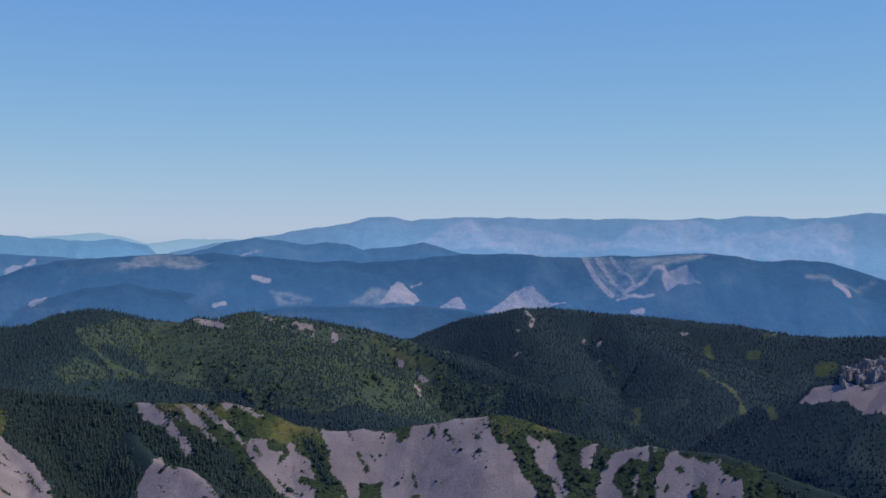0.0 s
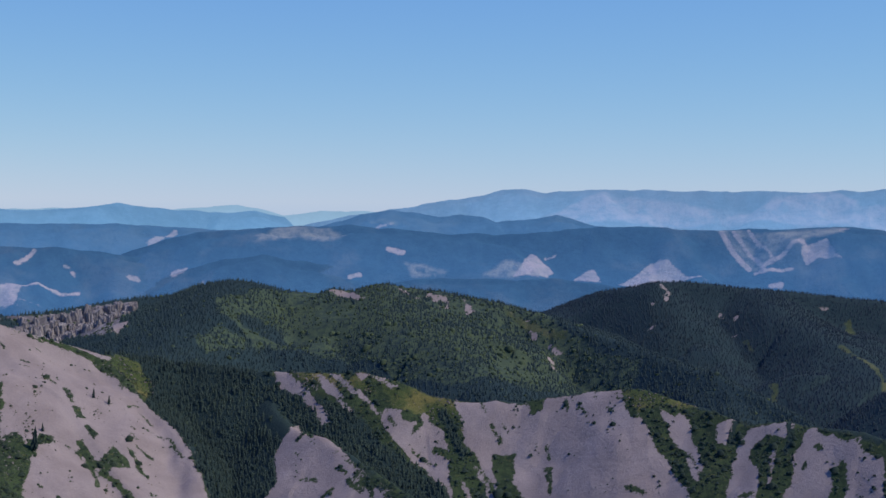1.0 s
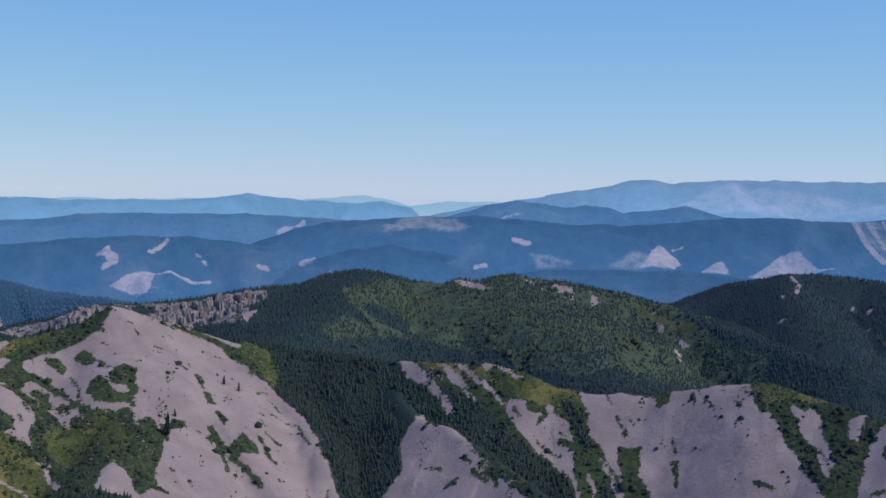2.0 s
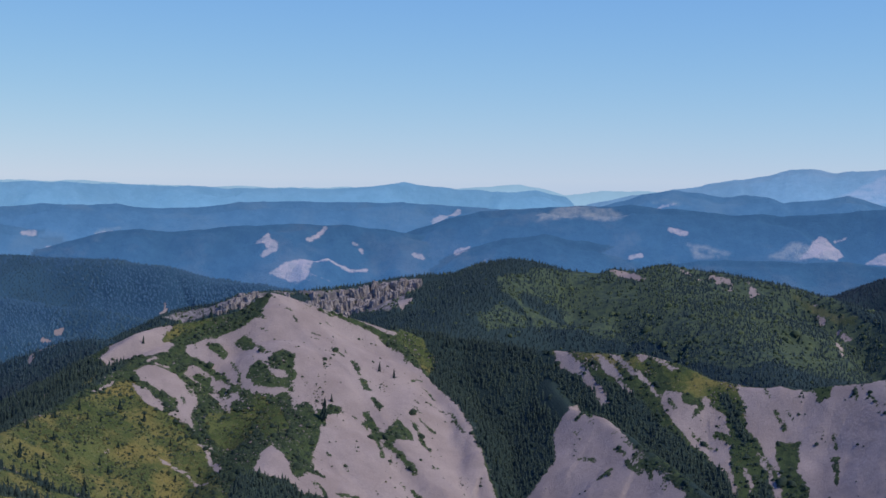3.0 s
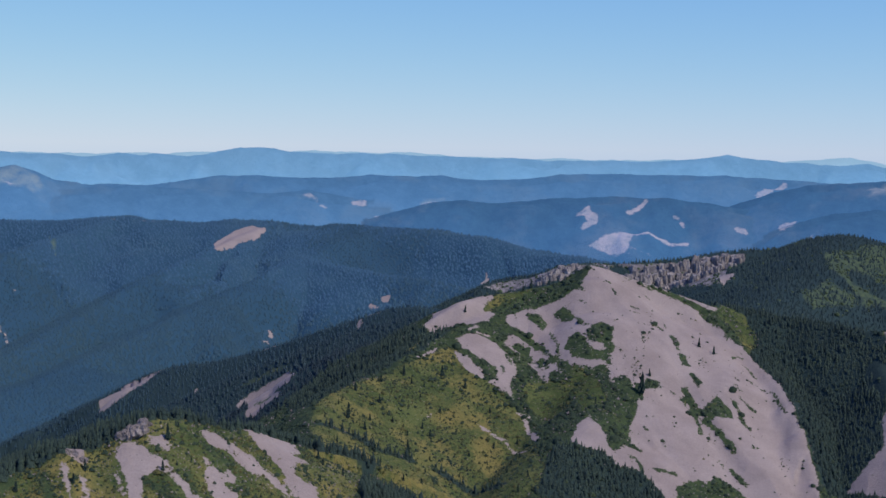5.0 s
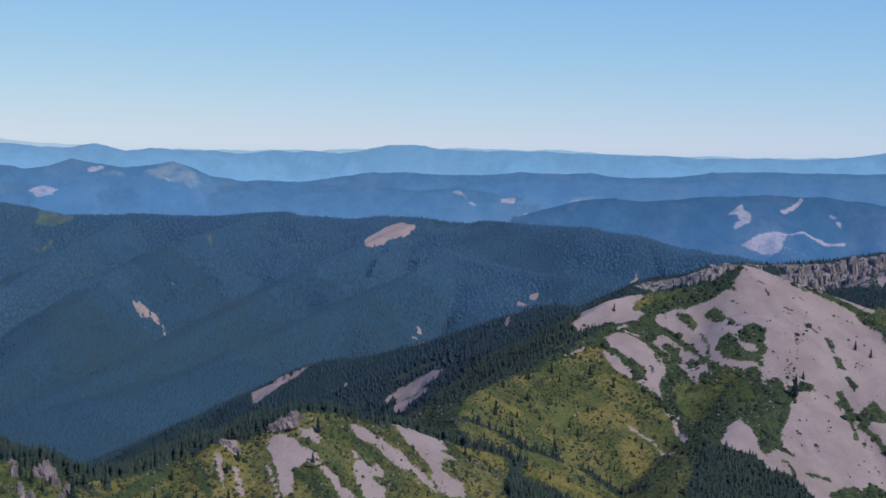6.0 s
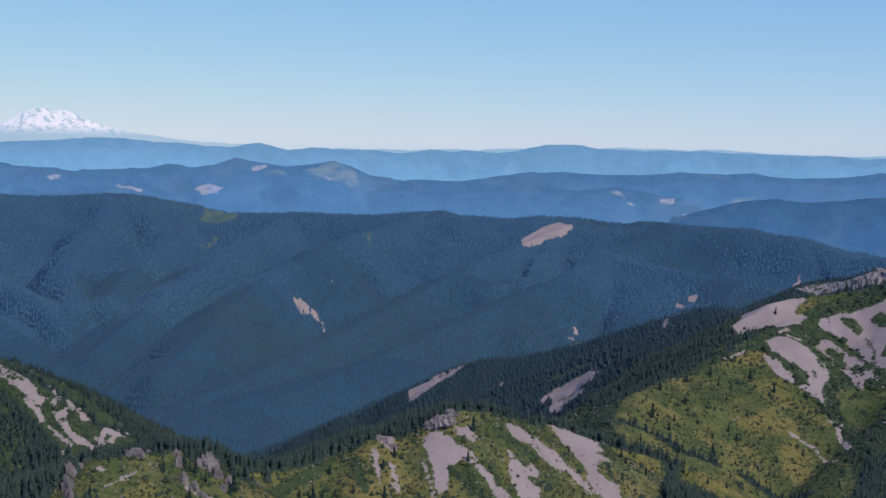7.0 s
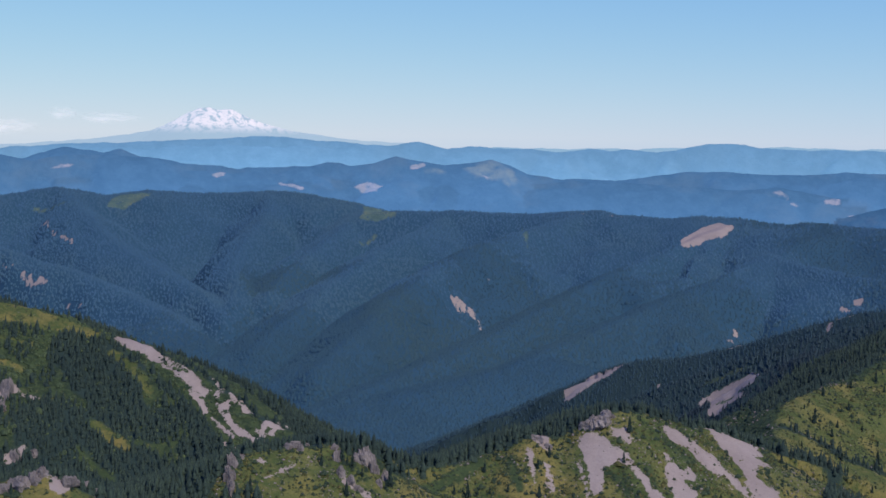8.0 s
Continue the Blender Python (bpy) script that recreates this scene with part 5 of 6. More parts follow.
def valley_ground():
    """The valley floor: it goes on under and behind the hovering point, out to the horizon."""
    ground = land_piece("ground", QUAD_GROUP == -1, HILL_LAND)
    bm = bmesh.new()
    bm.from_mesh(ground.data)
    inner = [bm.verts.new((-558 * math.sin(a), 558 * math.cos(a), FLOOR)) for a in np.radians(np.linspace(AZ_FROM, AZ_TO, 40))]
    centre = bm.verts.new((0, 0, FLOOR))
    for a, b in zip(inner, inner[1:]):
        bm.faces.new((centre, a, b))
    turns = np.radians(np.linspace(AZ_TO, AZ_FROM + 360, 90))
    rims = [[bm.verts.new((-r * math.sin(a), r * math.cos(a), FLOOR)) for a in turns] for r in (558, 1500, 4880)]
    for k in range(len(turns) - 1):
        bm.faces.new((centre, rims[0][k], rims[0][k + 1]))
        for lo, hi in zip(rims, rims[1:]):
            bm.faces.new((lo[k], hi[k], hi[k + 1], lo[k + 1]))
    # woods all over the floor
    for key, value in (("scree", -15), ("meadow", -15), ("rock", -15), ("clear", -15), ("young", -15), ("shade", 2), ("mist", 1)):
        layer = bm.verts.layers.float[key]
        for v in [centre] + inner + [w for rim in rims for w in rim]:
            v[layer] = value
    bm.to_mesh(ground.data)
    bm.free()
    return tagged(ground, "dark wooded valley floor between the mountains", "ground", kind="structure")


valley_ground()

# lone trees: x, y, size
TREE_SPOTS = [
    (-410, 1152, 1.28), (-397, 1154, 1.02), (-424, 1074, 1.21), (-419, 1044, 2.00), (-600, 1074, 1.10), (-573, 850, 1.50),
    (-575, 896, 1.23), (-537, 610, 1.11), (-524, 591, 0.99), (-544, 976, 1.05), (-544, 936, 0.91), (-564, 973, 1.06),
    (-530, 866, 1.60), (-586, 949, 1.05), (-542, 625, 0.61), (-502, 711, 0.73), (-555, 562, 1.08), (-551, 549, 0.81),
    (-558, 419, 1.46), (-560, 449, 1.28), (-577, 430, 1.28), (-572, 433, 0.98), (-568, 501, 1.03), (-563, 507, 1.03),
    (-581, 404, 0.37), (-587, 479, 0.64), (-591, 490, 0.64), (-575, 372, 1.01), (-919, 518, 0.77), (-567, 436, 0.67),
    (164, 1062, 1.13), (-571, 1146, 0.94), (-575, 1138, 1.07),
]

# ---- plants and rocks ----


def sample(x, y, *grids):
    """Values of grids of the land at points, by the nearest ring and column; and the ring's and column's numbers."""
    r, a = np.hypot(x, y), np.degrees(np.arctan2(-x, y))
    row = np.interp(r, RINGS, np.arange(len(RINGS)))
    col = (a - AZ_FROM) / (AZ_TO - AZ_FROM) * (COLS - 1)
    i, j = np.clip(row.astype(int), 0, len(RINGS) - 2), np.clip(col.astype(int), 0, COLS - 2)
    u, v = np.clip(row - i, 0, 1), np.clip(col - j, 0, 1)
    out = []
    for g in grids:
        if g.dtype.kind == "i":
            out.append(g[i, j])
        else:
            out.append((g[i, j] * (1 - u) + g[i + 1, j] * u) * (1 - v) + (g[i, j + 1] * (1 - u) + g[i + 1, j + 1] * u) * v)
    return out + [i, j]


def sown(rng, step, r0, r1):
    """Points strewn step metres apart, unevenly, over the view's sector between two distances."""
    gx = np.arange(-r1, 0.4 * r1, step)
    gy = np.arange(0.2 * r0, r1, step)
    x, y = (g.ravel() for g in np.meshgrid(gx, gy))
    x, y = x + rng.uniform(-0.48, 0.48, x.shape) * step, y + rng.uniform(-0.48, 0.48, y.shape) * step
    r, a = np.hypot(x, y), np.degrees(np.arctan2(-x, y))
    ok = (r > r0) & (r < r1) & (a > AZ_FROM + 0.3) & (a < AZ_TO - 0.3)
    return x[ok], y[ok]


def seen(x, y, top, i, j):
    """Leaves out what a nearer crest hides wholly from the camera."""
    return (top - EYE) / np.hypot(x, y) > SKYLINE[np.maximum(i - 2, 0), j] - 0.0015


def tris_object(name, verts, tris, material, smooth=False):
    mesh = bpy.data.meshes.new(name)
    mesh.vertices.add(len(verts))
    mesh.vertices.foreach_set("co", verts.astype(np.float32).ravel())
    mesh.loops.add(tris.size)
    mesh.polygons.add(len(tris))
    mesh.loops.foreach_set("vertex_index", tris.astype(np.int32).ravel())
    mesh.polygons.foreach_set("loop_start", np.arange(0, tris.size, 3, dtype=np.int32))
    mesh.polygons.foreach_set("use_smooth", np.full(len(tris), smooth))
    mesh.update(calc_edges=True)
    mesh.materials.append(material)
    return new(name, mesh)


def spires(rng, x, y, z, h, sides, tiers):
    """Conifers: every tree a stack of ragged skirts of boughs that narrows to a tip. tiers: foot, radius and tip of each, in tree heights."""
    n = len(x)
    verts, tris = [], []
    lean = rng.normal(0, 0.025, (2, n)) * h
    slim = rng.uniform(0.75, 1.2, n)
    per = sides + 1
    for k, (foot, radius, tip) in enumerate(tiers):
        turn = rng.uniform(0, 6.3, n)[:, None] + np.arange(sides) * 2 * np.pi / sides
        rad = (radius * slim * h)[:, None] * rng.uniform(0.7, 1.3, (n, sides))
        down = (foot * h)[:, None] + h[:, None] * rng.uniform(-0.05, 0.05, (n, sides))
        ring = np.stack([x[:, None] + rad * np.cos(turn), y[:, None] + rad * np.sin(turn), z[:, None] + down], 2)
        apex = np.stack([x + lean[0] * tip, y + lean[1] * tip, z + tip * h], 1)[:, None]
        verts.append(np.concatenate([ring, apex], 1))
        first = (np.arange(n) * per * len(tiers) + k * per)[:, None]
        around = np.arange(sides)
        tris.append(np.stack([first + around, first + (around + 1) % sides, np.broadcast_to(first + sides, (n, sides))], 2).reshape(-1, 3))
    return np.concatenate(verts, 1).reshape(-1, 3), np.concatenate(tris)


TWO_TIERS = ((0.0, 0.25, 0.75), (0.38, 0.16, 1.0))
WIDE_TIER = ((-0.28, 0.7, 1.0),)
BROAD_TIERS = ((0.02, 0.29, 0.75), (0.38, 0.18, 1.0))


def forest(name, key, label, material, step, r0, r1, tall, sides, tiers, seed, thin=1.0, glades=0.5, fade=0):
    """The woods on one mountain."""
    rng = np.random.RandomState(seed)
    x, y = sown(rng, step, r0, r1)
    z, f, sp, low, g, i, j = sample(x, y, GZ, FIELDS["forest"], FIELDS["sparse"], FALL, GG)
    # stands and glades
    glade = fbm(x, y, 42, 4) + 0.5 * fbm(x, y, 14, 2)
    chance = np.where(sp > 0, np.clip(glades - 1.1 * glade, 0.03, 1), np.clip(1.15 * thin - 0.25 * np.maximum(glade, 0), 0, 1))
    h = tall * rng.uniform(0.6, 1.25, len(x)) * (1 + 0.2 * np.clip(glade, -1, 1))
    ok = (g == (GROUPS.index(key) if key in GROUPS else -1)) & (f > rng.uniform(-1.5, 2.5, len(x))) & (rng.rand(len(x)) < chance) & seen(x, y, z + h, i, j)
    if key == "bowl":
        ok &= (low > rng.uniform(5, 10, len(x))) | (x < -290)  # its crest is bare but for the saddle
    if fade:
        # painted haze: trees of the bluer tint take over with distance
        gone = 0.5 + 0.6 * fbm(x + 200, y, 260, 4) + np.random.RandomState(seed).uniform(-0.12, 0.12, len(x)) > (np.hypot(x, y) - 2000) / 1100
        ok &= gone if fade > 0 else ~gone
    verts, tris = spires(rng, x[ok], y[ok], z[ok] - 0.4, h[ok], sides, tiers)
    return tagged(tris_object(name, verts, tris, material, True), label, "forest", kind="stuff")


forest("conifer_forest", "bowl", "dense dark conifers filling the gully and streaking the slope", NEEDLES, 3.1, 900, 1500, 5.2, 6, TWO_TIERS, 1)
forest("conifer_forest", "peak", "dark conifers at the foot of the scree peak", NEEDLES, 3.4, 850, 1400, 6.0, 6, TWO_TIERS, 2)
forest("conifer_forest", "near", "dark conifers behind the grassy ridge crest", NEEDLES, 3.3, 600, 1100, 8.2, 7, TWO_TIERS, 3)
forest("conifer_forest", "left", "mixed dark conifers on the steep spur", NEEDLES, 3.6, 800, 1500, 7.0, 6, TWO_TIERS, 4, 0.95, 0.6)
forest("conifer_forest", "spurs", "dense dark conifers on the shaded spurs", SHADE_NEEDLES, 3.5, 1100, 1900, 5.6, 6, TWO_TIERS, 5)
forest("conifer_forest", "spur_c", "conifers on the spur between, half hazed in colour", SOFT_NEEDLES, 3.7, 1100, 1900, 5.6, 6, TWO_TIERS, 10)
forest("conifer_forest", "spur_b", "conifers with blue haze in their colour on the farther spur", DIM_NEEDLES, 3.8, 1300, 2000, 4.4, 5, TWO_TIERS, 9)
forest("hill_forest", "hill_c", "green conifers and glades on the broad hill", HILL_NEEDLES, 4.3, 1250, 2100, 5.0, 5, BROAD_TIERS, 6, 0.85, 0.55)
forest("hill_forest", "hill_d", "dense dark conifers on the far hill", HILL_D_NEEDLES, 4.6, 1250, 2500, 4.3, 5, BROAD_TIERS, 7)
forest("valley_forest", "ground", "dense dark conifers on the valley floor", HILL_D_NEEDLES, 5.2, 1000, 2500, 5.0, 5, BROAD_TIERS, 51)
forest("mountain_forest", "mid", "dark conifer woods with some blue haze in their colour on the foot of the wide mountain", FOOT_NEEDLES, 4.6, 1600, 2380, 4.6, 5, WIDE_TIER, 8, fade=1)
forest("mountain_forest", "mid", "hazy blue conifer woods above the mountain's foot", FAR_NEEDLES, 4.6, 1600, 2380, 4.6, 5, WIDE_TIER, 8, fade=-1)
forest("mountain_forest", "mid", "dark conifer woods with some blue haze in their colour on the middle of the wide mountain", FOOT_NEEDLES, 6.0, 2380, 3500, 4.6, 5, WIDE_TIER, 28, fade=1)
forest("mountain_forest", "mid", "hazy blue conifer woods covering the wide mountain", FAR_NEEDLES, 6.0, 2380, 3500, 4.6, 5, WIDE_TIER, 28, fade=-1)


def bushes(name, key, label, material, step, r0, r1, size, seed, sort, strewn=0.035, spread=0.7, category="shrubs"):
    """Low rounded shrubs or stones, thick on green ground and at the rims of scree. sort: 'green' ground or 'meadow'."""
    rng = np.random.RandomState(seed)
    x, y = sown(rng, step, r0, r1)
    z, sc, me, fo, g, i, j = sample(x, y, GZ, FIELDS["scree"], FIELDS["meadow"], FIELDS["shade"], GG)
    clump = fbm(x + 5 * seed, y + 9, 15, 3)
    w = size * rng.lognormal(0, 0.42, len(x))
    here = ((me < 1.5) if sort == "green" else (me > -1.5)) & (sc < rng.uniform(-2.5, 1.2, len(x)))
    # on scree they stand in lines running straight away from the camera, as if downslope
    lines = fbm(np.arctan2(-x, y) * 1150, np.hypot(x, y) / 5, 10, 4)
    here |= (sc > 1) & (rng.rand(len(x)) < strewn * ((clump > 0.25) + 9 * (lines > 0.62)))
    w = np.where(sc > 1, 0.8 * w, w)
    ok = (g == GROUPS.index(key)) & here & ((clump > rng.uniform(-spread, spread, len(x))) | (sc > 1)) & seen(x, y, z + w, i, j) & ((fo < 2) | (rng.rand(len(x)) < 0.15))
    x, y, z, w = x[ok], y[ok], z[ok], w[ok]
    n, sides = len(x), 6
    turn = rng.uniform(0, 6.3, n)[:, None] + np.arange(sides) * 2 * np.pi / sides
    rings = []
    for up, out in ((-0.25, 0.95), (0.45, 0.8)) if size > 1.1 else ((-0.1, 1.0),):
        rad = w[:, None] * out * rng.uniform(0.65, 1.3, (n, sides))
        rings.append(np.stack([x[:, None] + rad * np.cos(turn), y[:, None] + rad * np.sin(turn), z[:, None] + w[:, None] * (up + rng.uniform(-0.12, 0.12, (n, sides)))], 2))
    apex = np.stack([x + rng.normal(0, 0.15, n) * w, y + rng.normal(0, 0.15, n) * w, z + 0.85 * w], 1)[:, None]
    verts = np.concatenate(rings + [apex], 1).reshape(-1, 3)
    per = sides * len(rings) + 1
    first, a = (np.arange(n) * per)[:, None], np.arange(sides)
    b = (a + 1) % sides
    crown = first + sides * (len(rings) - 1)
    tris = [(crown + a, crown + b, np.broadcast_to(first + per - 1, (n, sides)))]
    if len(rings) > 1:
        tris += [(first + a, first + b, first + 6 + b), (first + a, first + 6 + b, first + 6 + a)]
    tris = np.concatenate([np.stack(q, 2).reshape(-1, 3) for q in tris])
    return tagged(tris_object(name, verts, tris, material, True), label, category, kind="stuff")


bushes("shrubs", "peak", "dense low green shrubs on the peak's flank", LEAVES, 2.5, 850, 1350, 1.05, 11, "green")
bushes("tall_shrubs", "peak", "rounded green bushes on the peak's flank", LEAVES, 5.0, 850, 1350, 1.6, 31, "green", 0.03, 0.5)
bushes("shrubs", "bowl", "dark green shrubs streaking the scree slope", SLOPE_LEAVES, 2.7, 900, 1300, 1.05, 12, "green")
bushes("tall_shrubs", "bowl", "rounded dark bushes on the scree slope", SLOPE_LEAVES, 5.0, 900, 1300, 1.6, 32, "green", 0.03, 0.5)
bushes("shrubs", "near", "green shrubs among the near scree", LEAVES, 2.2, 600, 920, 0.75, 13, "green")
bushes("meadow_shrubs", "near", "small yellow-green bushes on the grassy ridge", GRASS_LEAVES, 2.0, 600, 920, 0.7, 14, "meadow")
bushes("dark_shrubs", "near", "dark green bushes on the grassy ridge", LEAVES, 2.3, 600, 920, 0.95, 34, "meadow", 0.01, 0.95)
bushes("meadow_shrubs", "peak", "small bushes dotting the meadow slope", GRASS_LEAVES, 2.6, 850, 1360, 0.75, 15, "meadow")
bushes("dark_shrubs", "peak", "dark green bushes dotting the meadow slope", LEAVES, 3.0, 850, 1360, 0.95, 35, "meadow", 0.01, 0.6)
bushes("dark_shrubs", "bowl", "dark green bushes along the grassy crest", SLOPE_LEAVES, 3.0, 950, 1320, 0.95, 37, "meadow", 0.01, 0.5)
bushes("stones", "bowl", "pale stones lying along the grassy crest", STONE, 3.0, 950, 1320, 0.6, 38, "meadow", 0.0, 0.3, "stones")
bushes("shrubs", "left", "green shrubs between the conifers of the spur", HILL_LEAVES, 2.7, 800, 1250, 1.15, 16, "green")
bushes("hill_shrubs", "hill_c", "light green shrubs in the glades of the hill", HILL_LEAVES, 5.0, 1450, 1950, 1.5, 17, "green")
bushes("stones", "near", "pale stones lying in the grass of the ridge", STONE, 2.4, 600, 920, 0.42, 18, "meadow", 0.12, 0.25, "stones")
bushes("stones", "peak", "pale stones lying among the shrubs of the peak", STONE, 4.0, 850, 1300, 0.6, 19, "green", 0.06, 0.2, "stones")


def part(name, bm, material, parent, label=""):
    mesh = bpy.data.meshes.new(name)
    bm.to_mesh(mesh)
    bm.free()
    mesh.materials.append(material)
    ob = new(name, mesh)
    ob.parent = parent
    return tagged(ob, label)


def conifer(seed, h):
    """A single tree: tapered trunk and a crown of drooping, ragged boughs in tiers."""
    rng = random.Random(seed)
    root = new("conifer")
    bm = bmesh.new()
    bmesh.ops.create_cone(bm, cap_ends=True, segments=7, radius1=0.028 * h, radius2=0.006 * h, depth=0.9 * h, matrix=pose(0, 0, 0.43 * h))
    part("trunk", bm, BARK, root)
    bm = bmesh.new()
    tiers = 9
    for k in range(tiers):
        low = 0.08 + 0.80 * k / tiers
        rad = 0.19 * h * (1 - low) ** 0.8 * rng.uniform(0.8, 1.15)
        tip = bm.verts.new((0, 0, h * min(1.0, low + 0.25)))
        start, ring = rng.uniform(0, 6.3), []
        for q in range(14):
            a = start + q * math.tau / 14
            reach = rad * (rng.uniform(0.85, 1.3) if q % 2 else rng.uniform(0.45, 0.7))
            ring.append(bm.verts.new((reach * math.cos(a), reach * math.sin(a), h * (low + rng.uniform(-0.03, 0.015)) - 0.15 * reach)))
        for p, q in zip(ring, ring[1:] + ring[:1]):
            bm.faces.new((p, q, tip))
    part("crown", bm, NEEDLES, root, "dark green drooping boughs")
    return root


FIRST_TREES = [tagged(conifer(40 + k, h), "single dark green conifer standing on open slope", "tree", "lone conifers") for k, h in enumerate((7.0, 8.5, 6.0, 9.5))]


def lone_trees():
    """Trees that stand singly on grass and scree."""
    rng = np.random.RandomState(21)
    x, y = sown(rng, 15, 600, 1250)
    z, me, sc, g, i, j = sample(x, y, GZ, FIELDS["meadow"], FIELDS["scree"], GG)
    ok = (me > 1) & (sc < -2) & (rng.rand(len(x)) < 0.5) & seen(x, y, z + 3, i, j) & ((g == GROUPS.index("near")) | (g == GROUPS.index("peak")) | (g == GROUPS.index("left")))
    places = [(px, py, s) for px, py, s in TREE_SPOTS] + [(px, py, rng.uniform(0.35, 0.85)) for px, py in zip(x[ok], y[ok])]
    for k, (px, py, s) in enumerate(places[:230]):
        pz = float(sample(np.array([px]), np.array([py]), GZ)[0][0])
        m = pose(px, py, pz - 0.25, rng.normal(0, 2), rng.normal(0, 2), rng.uniform(0, 360))
        if k < len(FIRST_TREES):
            FIRST_TREES[k].matrix_world = m
            FIRST_TREES[k].scale = (s,) * 3
        else:
            t = copy_thing(FIRST_TREES[k % 4], m)
            t.scale = (s,) * 3


lone_trees()


def rock_mesh(seed, cuts=5):
    """A weathered, angular rock about 2 m across, cut by planes and roughened."""
    rng = random.Random(seed)
    bm = bmesh.new()
    bmesh.ops.create_icosphere(bm, subdivisions=cuts, radius=1.0)
    planes = [(Vector((rng.gauss(0, 1), rng.gauss(0, 1), rng.gauss(0, 0.7))).normalized(), rng.uniform(0.55, 0.9)) for _ in range(16)]
    off = Vector((rng.uniform(0, 99), rng.uniform(0, 99), 0))
    for v in bm.verts:
        p = v.co.copy()
        for n, d in planes:
            over = p.dot(n) - d
            if over > 0:
                p -= n * over * 0.95
        crack = abs(noise.noise(Vector((p.x * 3.2, p.y * 3.2, p.z * 0.9)) + off))
        p *= 0.92 + 0.22 * noise.noise(p * 1.6 + off) + 0.30 * crack + 0.12 * noise.noise(p * 5 + off) + 0.07 * noise.noise(p * 11 + off)
        v.co = p
    mesh = bpy.data.meshes.new("rock")
    bm.to_mesh(mesh)
    bm.free()
    mesh.materials.append(CRAG)
    return mesh


ROCKS = [rock_mesh(60 + k) for k in range(6)]


def outcrop(name, label, places, seed, category="rock"):
    """An outcrop of several rocks. places: x, y, width, height of each; they stand half sunk in the slope."""
    rng = random.Random(seed)
    x0, y0 = places[0][0], places[0][1]
    z0 = float(sample(np.array([x0]), np.array([y0]), GZ)[0][0])
    root = new(name)
    root.matrix_world = pose(x0, y0, z0)
    for x, y, w, h in places:
        z = float(sample(np.array([x]), np.array([y]), GZ)[0][0])
        ob = new("rock", ROCKS[rng.randrange(6)])
        ob.parent = root
        ob.matrix_local = pose(x - x0, y - y0, z - z0 - 0.22 * h, rng.uniform(-12, 12), rng.uniform(-12, 12), rng.uniform(0, 360)) @ Matrix.Diagonal((w * 0.62 * rng.uniform(0.8, 1.2), w * 0.62 * rng.uniform(0.8, 1.2), h * 0.95, 1))
    return tagged(root, label, category)


def pillar_mesh(seed, sharp):
    """A fluted, cracked pillar of cliff rock, 2 m across and 1 m high, ragged at the top. sharp: how far it narrows."""
    rng = random.Random(seed)
    bm = bmesh.new()
    around, levels = 22, 9
    off = Vector((rng.uniform(0, 99), rng.uniform(0, 99), rng.uniform(0, 99)))
    rows = []
    for k in range(levels + 1):
        h = k / levels
        row = []
        for q in range(around):
            a = q * math.tau / around
            d = Vector((math.cos(a), math.sin(a), 0))
            flute = abs(noise.noise(Vector((d.x * 2.6, d.y * 2.6, h * 0.7)) + off))
            ledge = noise.noise(Vector((d.x * 0.8, d.y * 0.8, h * 5)) + off)
            reach = (1 - sharp * h ** 1.4) * (0.72 + 0.75 * flute + 0.16 * ledge) + 0.07 * noise.noise(Vector((d.x * 9, d.y * 9, h * 8)) + off)
            up = h * (1 + 0.22 * noise.noise(Vector((d.x * 1.7, d.y * 1.7, 0)) + off))
            row.append(bm.verts.new((d.x * reach, d.y * reach, up)))
        rows.append(row)
    for lo, hi in zip(rows, rows[1:]):
        for q in range(around):
            r = (q + 1) % around
            bm.faces.new((lo[q], lo[r], hi[r], hi[q]))
    top = bm.verts.new((0, 0, 1.04))
    for q in range(around):
        bm.faces.new((rows[-1][q], rows[-1][(q + 1) % around], top))
    mesh = bpy.data.meshes.new("pillar")
    bm.to_mesh(mesh)
    bm.free()
    mesh.materials.append(CLIFF)
    return mesh


BLUNT_PILLARS = [pillar_mesh(80 + k, 0.35) for k in range(5)]
SHARP_PILLARS = [pillar_mesh(90 + k, 0.68) for k in range(5)]


def cliff(label, line, count, width, tall, spread, seed, pillars):
    """A band of rock pillars standing along a line in plan, half sunk in the slope. width, tall: least and most of each; spread: how far they stand off the line."""
    rng = random.Random(seed)
    places = []
    for k in range(count):
        u = (k + rng.uniform(0.1, 0.9)) / count * (len(line) - 1)
        i = min(int(u), len(line) - 2)
        (ax, ay), (bx, by) = line[i], line[i + 1]
        x, y = ax + (u - i) * (bx - ax), ay + (u - i) * (by - ay)
        r = math.hypot(x, y)
        step = rng.uniform(*spread)
        places.append((x - x / r * step, y - y / r * step))
    x0, y0 = places[0]
    z0 = float(sample(np.array([x0]), np.array([y0]), GZ)[0][0])
    root = new("cliff")
    root.matrix_world = pose(x0, y0, z0)
    for x, y in places:
        z = float(sample(np.array([x]), np.array([y]), GZ)[0][0])
        w, h = rng.uniform(*width), rng.uniform(*tall)
        ob = new("pillar", pillars[rng.randrange(len(pillars))])
        ob.parent = root
        ob.matrix_local = pose(x - x0, y - y0, z - z0 - 0.62 * h, rng.uniform(-7, 7), rng.uniform(-7, 7), rng.uniform(0, 360)) @ Matrix.Diagonal((0.5 * w, 0.5 * w * rng.uniform(0.7, 1.1), h, 1))
    return tagged(root, label, "cliff")



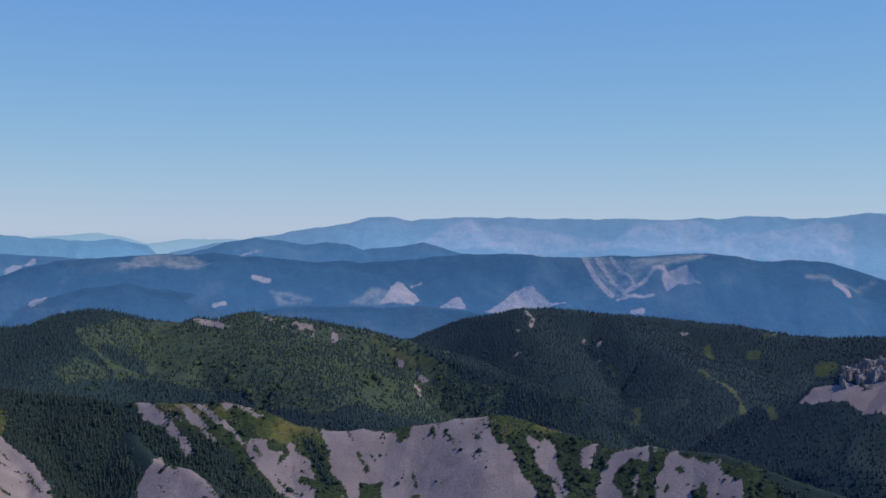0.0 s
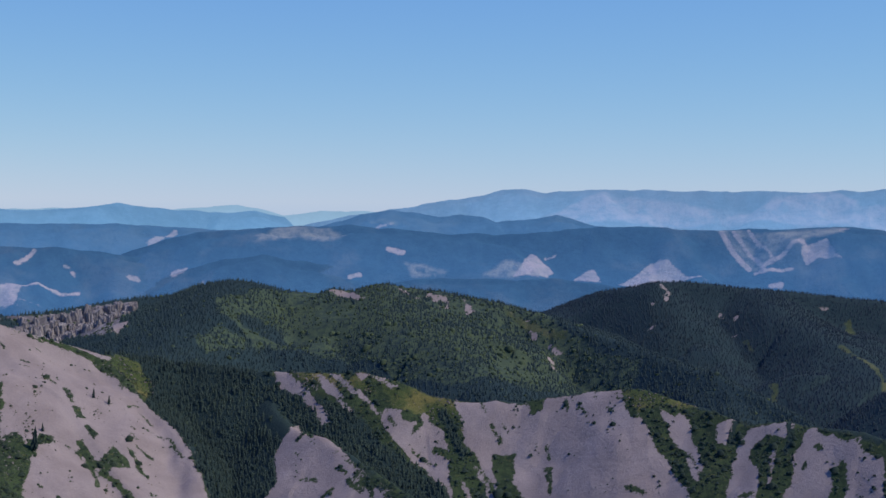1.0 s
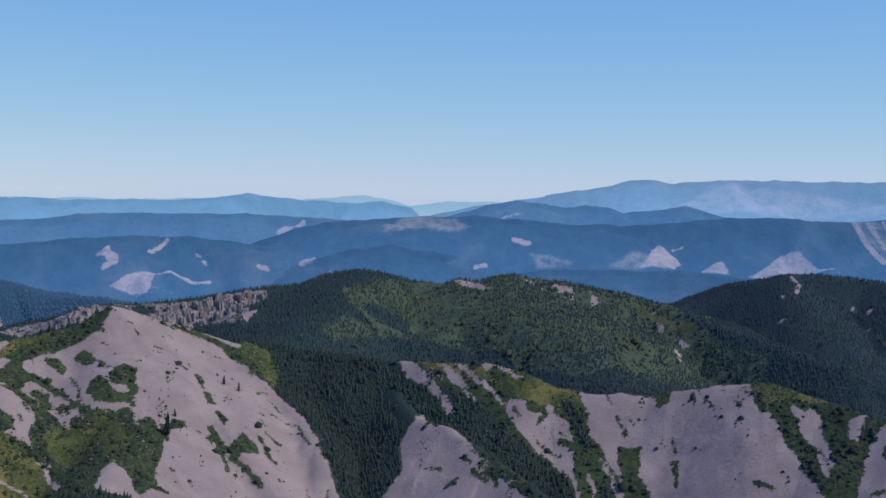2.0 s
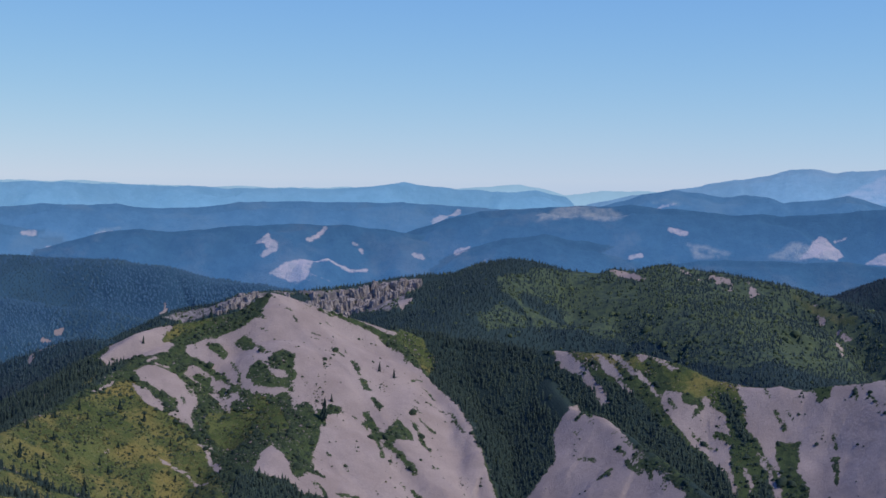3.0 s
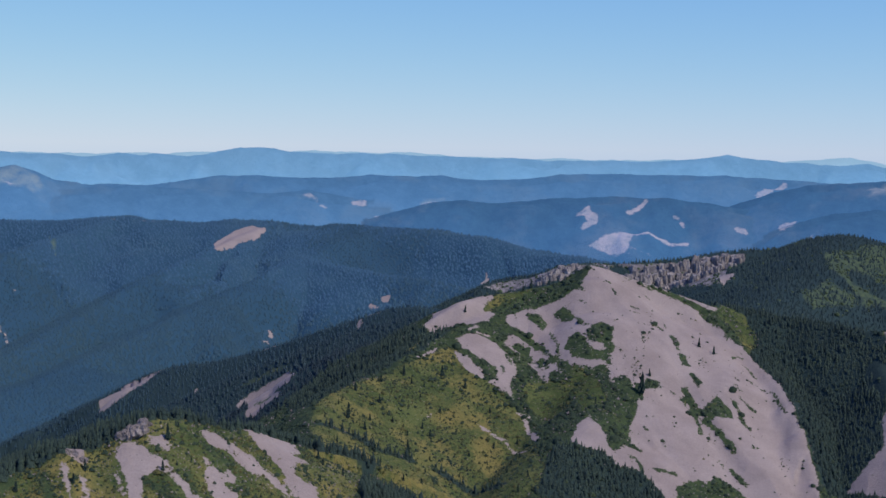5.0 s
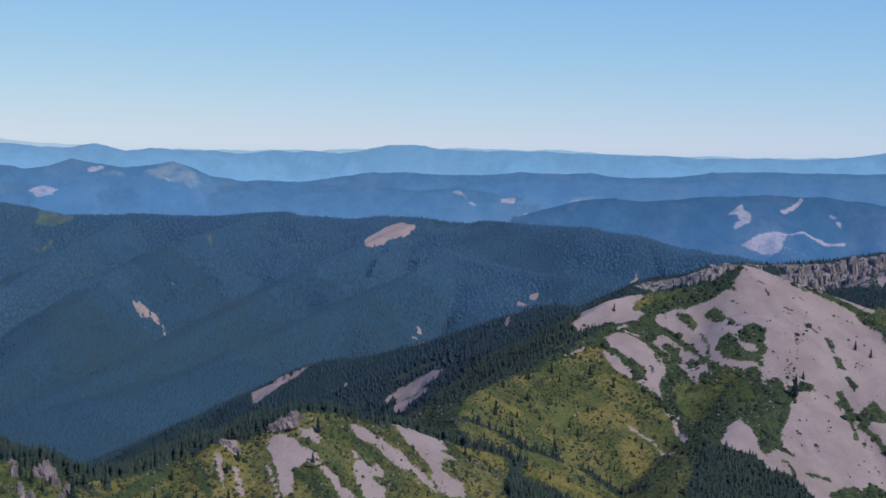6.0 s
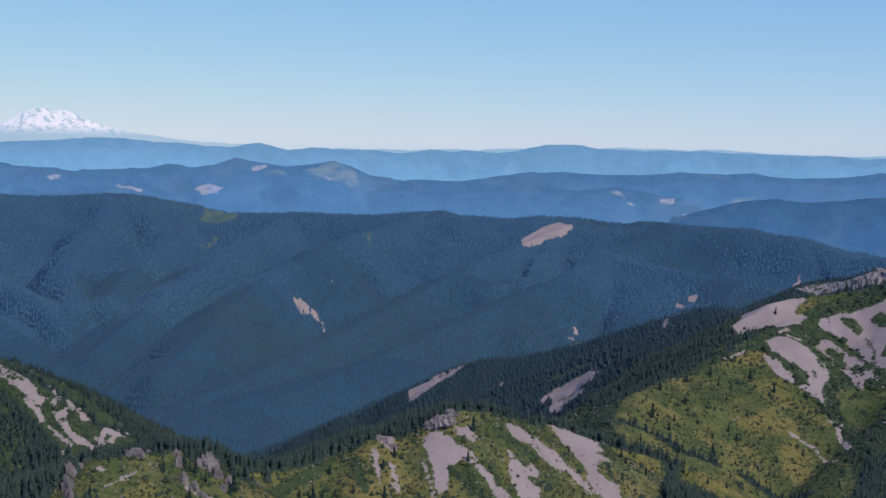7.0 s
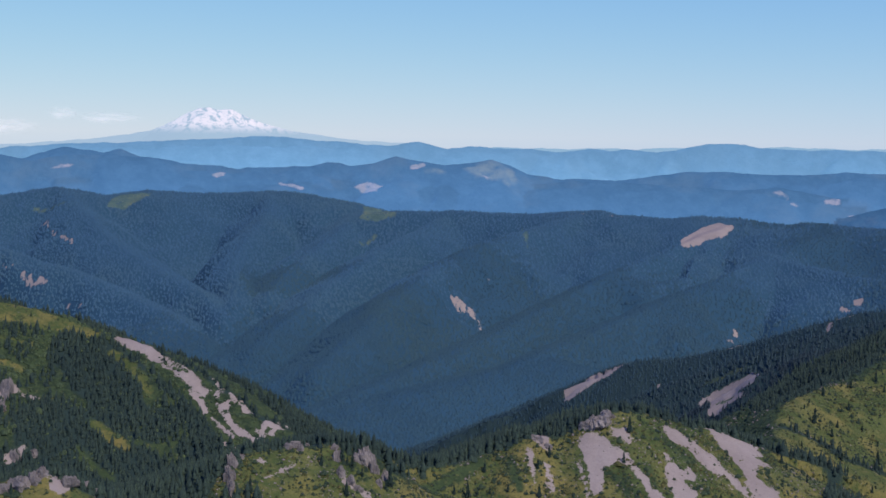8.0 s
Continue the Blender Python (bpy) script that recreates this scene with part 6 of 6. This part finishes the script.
def cloud(x, y, z, wide, tall):
    """A thin fair-weather cloud far behind the ranges: a flat disc turned to face the camera."""
    ob_bm = bmesh.new()
    rings = [[ob_bm.verts.new((k / 6 * math.cos(q * math.tau / 32), 0.08 * noise.noise(Vector((k, q, 0))), k / 6 * math.sin(q * math.tau / 32))) for q in range(32)] for k in range(1, 7)]
    middle = ob_bm.verts.new((0, 0, 0))
    for q in range(32):
        ob_bm.faces.new((middle, rings[0][q], rings[0][(q + 1) % 32]))
        for lo, hi in zip(rings, rings[1:]):
            ob_bm.faces.new((lo[q], hi[q], hi[(q + 1) % 32], lo[(q + 1) % 32]))
    mesh = bpy.data.meshes.new("cloud")
    ob_bm.to_mesh(mesh)
    ob_bm.free()
    mesh.materials.append(CLOUD)
    ob = new("cloud", mesh)
    ob.matrix_world = pose(x, y, z, 0, 0, math.degrees(math.atan2(-x, y))) @ Matrix.Diagonal((wide / 2, 20, tall / 2, 1))
    ob.visible_shadow = False
    return tagged(ob, "faint pinkish-white cloud low over the horizon", "cloud", "clouds", "structure")


cloud(-4491, 1934, 613, 238, 68)
cloud(-4350, 2233, 645, 258, 48)
cloud(-4416, 2100, 658, 119, 52)
outcrop("rock_outcrop", "large grey-pink rock outcrop on the grassy crest", [(-553.5, 603.5, 13.0, 8.5), (-556.0, 598.5, 10.0, 8.0), (-553.0, 609.0, 9.0, 5.0), (-557.0, 593.5, 8.0, 5.5), (-551.5, 600.0, 7.0, 4.5)], 1)
outcrop("rock_outcrop", "rugged pink-grey rock knob beside small conifers", [(-578.1, 445.8, 10.1, 13.0), (-571.3, 446.3, 7.1, 8.8), (-565.7, 449.5, 4.7, 6.5), (-561.2, 443.0, 4.1, 4.6)], 2)
outcrop("rock_outcrop", "broken grey rocks in a band down the grassy slope", [(-578.6, 428.6, 4.7, 7.6), (-569.4, 424.1, 4.6, 6.3), (-565.0, 425.9, 5.2, 5.2), (-559.9, 428.4, 5.2, 4.0), (-586.0, 431.1, 5.3, 3.0)], 3)
outcrop("rock_outcrop", "grey rock bluff at the end of the grassy ridge", [(-594.5, 374.2, 6.8, 9.7), (-588.7, 369.3, 6.2, 9.6), (-596.8, 380.0, 5.7, 4.0), (-582.8, 364.7, 6.1, 8.4)], 4)
outcrop("rock_outcrop", "pale rocks along the grassy crest", [(-592.0, 409.8, 6.4, 4.1), (-591.6, 406.0, 4.7, 3.5), (-588.2, 410.8, 4.7, 5.2), (-591.9, 418.7, 2.9, 2.4)], 5)
outcrop("rock_outcrop", "pale lichened boulders on a grassy knob", [(-556.9, 254.9, 5.5, 5.0), (-558.9, 244.3, 9.9, 5.9), (-556.1, 250.7, 7.4, 5.5), (-550.2, 263.4, 7.4, 5.0), (-850.5, 423.4, 11.6, 9.3), (-558.5, 239.1, 7.4, 4.9)], 6)
outcrop("rock_outcrop", "small pale rocks on the ridge top", [(-569.4, 562.0, 5.8, 3.2), (-566.3, 565.0, 5.2, 3.2), (-561.5, 566.3, 4.5, 3.2)], 7)
cliff("band of grey cliffs with dark cracks below the hill crest", [(-760, 1650), (-716, 1690), (-675, 1729), (-640, 1756), (-606, 1776), (-580, 1790)], 64, (9, 16), (16, 25), (11, 34), 8, BLUNT_PILLARS)
cliff("lower steps of grey cliff above a small scree fan", [(-668, 1700), (-640, 1712), (-612, 1718), (-590, 1730)], 22, (8, 14), (14, 22), (0, 40), 18, BLUNT_PILLARS)
cliff("pale grey rock steps at the low end of the forested hill", [(-797, 1622), (-786, 1640), (-772, 1650), (-755, 1662)], 22, (9, 16), (8, 13), (4, 20), 12, BLUNT_PILLARS)
cliff("pale jagged rock pinnacles on the dark hill", [(447, 1548), (470, 1548), (492, 1542), (520, 1530), (545, 1520)], 46, (10, 20), (17, 28), (3, 34), 9, BLUNT_PILLARS + SHARP_PILLARS)
outcrop("cliff", "grey rock face on the wooded spur", [(-951.2, 407.9, 10.9, 14.3), (-939.0, 398.4, 9.9, 10.8), (-895.6, 391.7, 7.9, 9.5), (-893.4, 402.8, 8.0, 6.4)], 10)
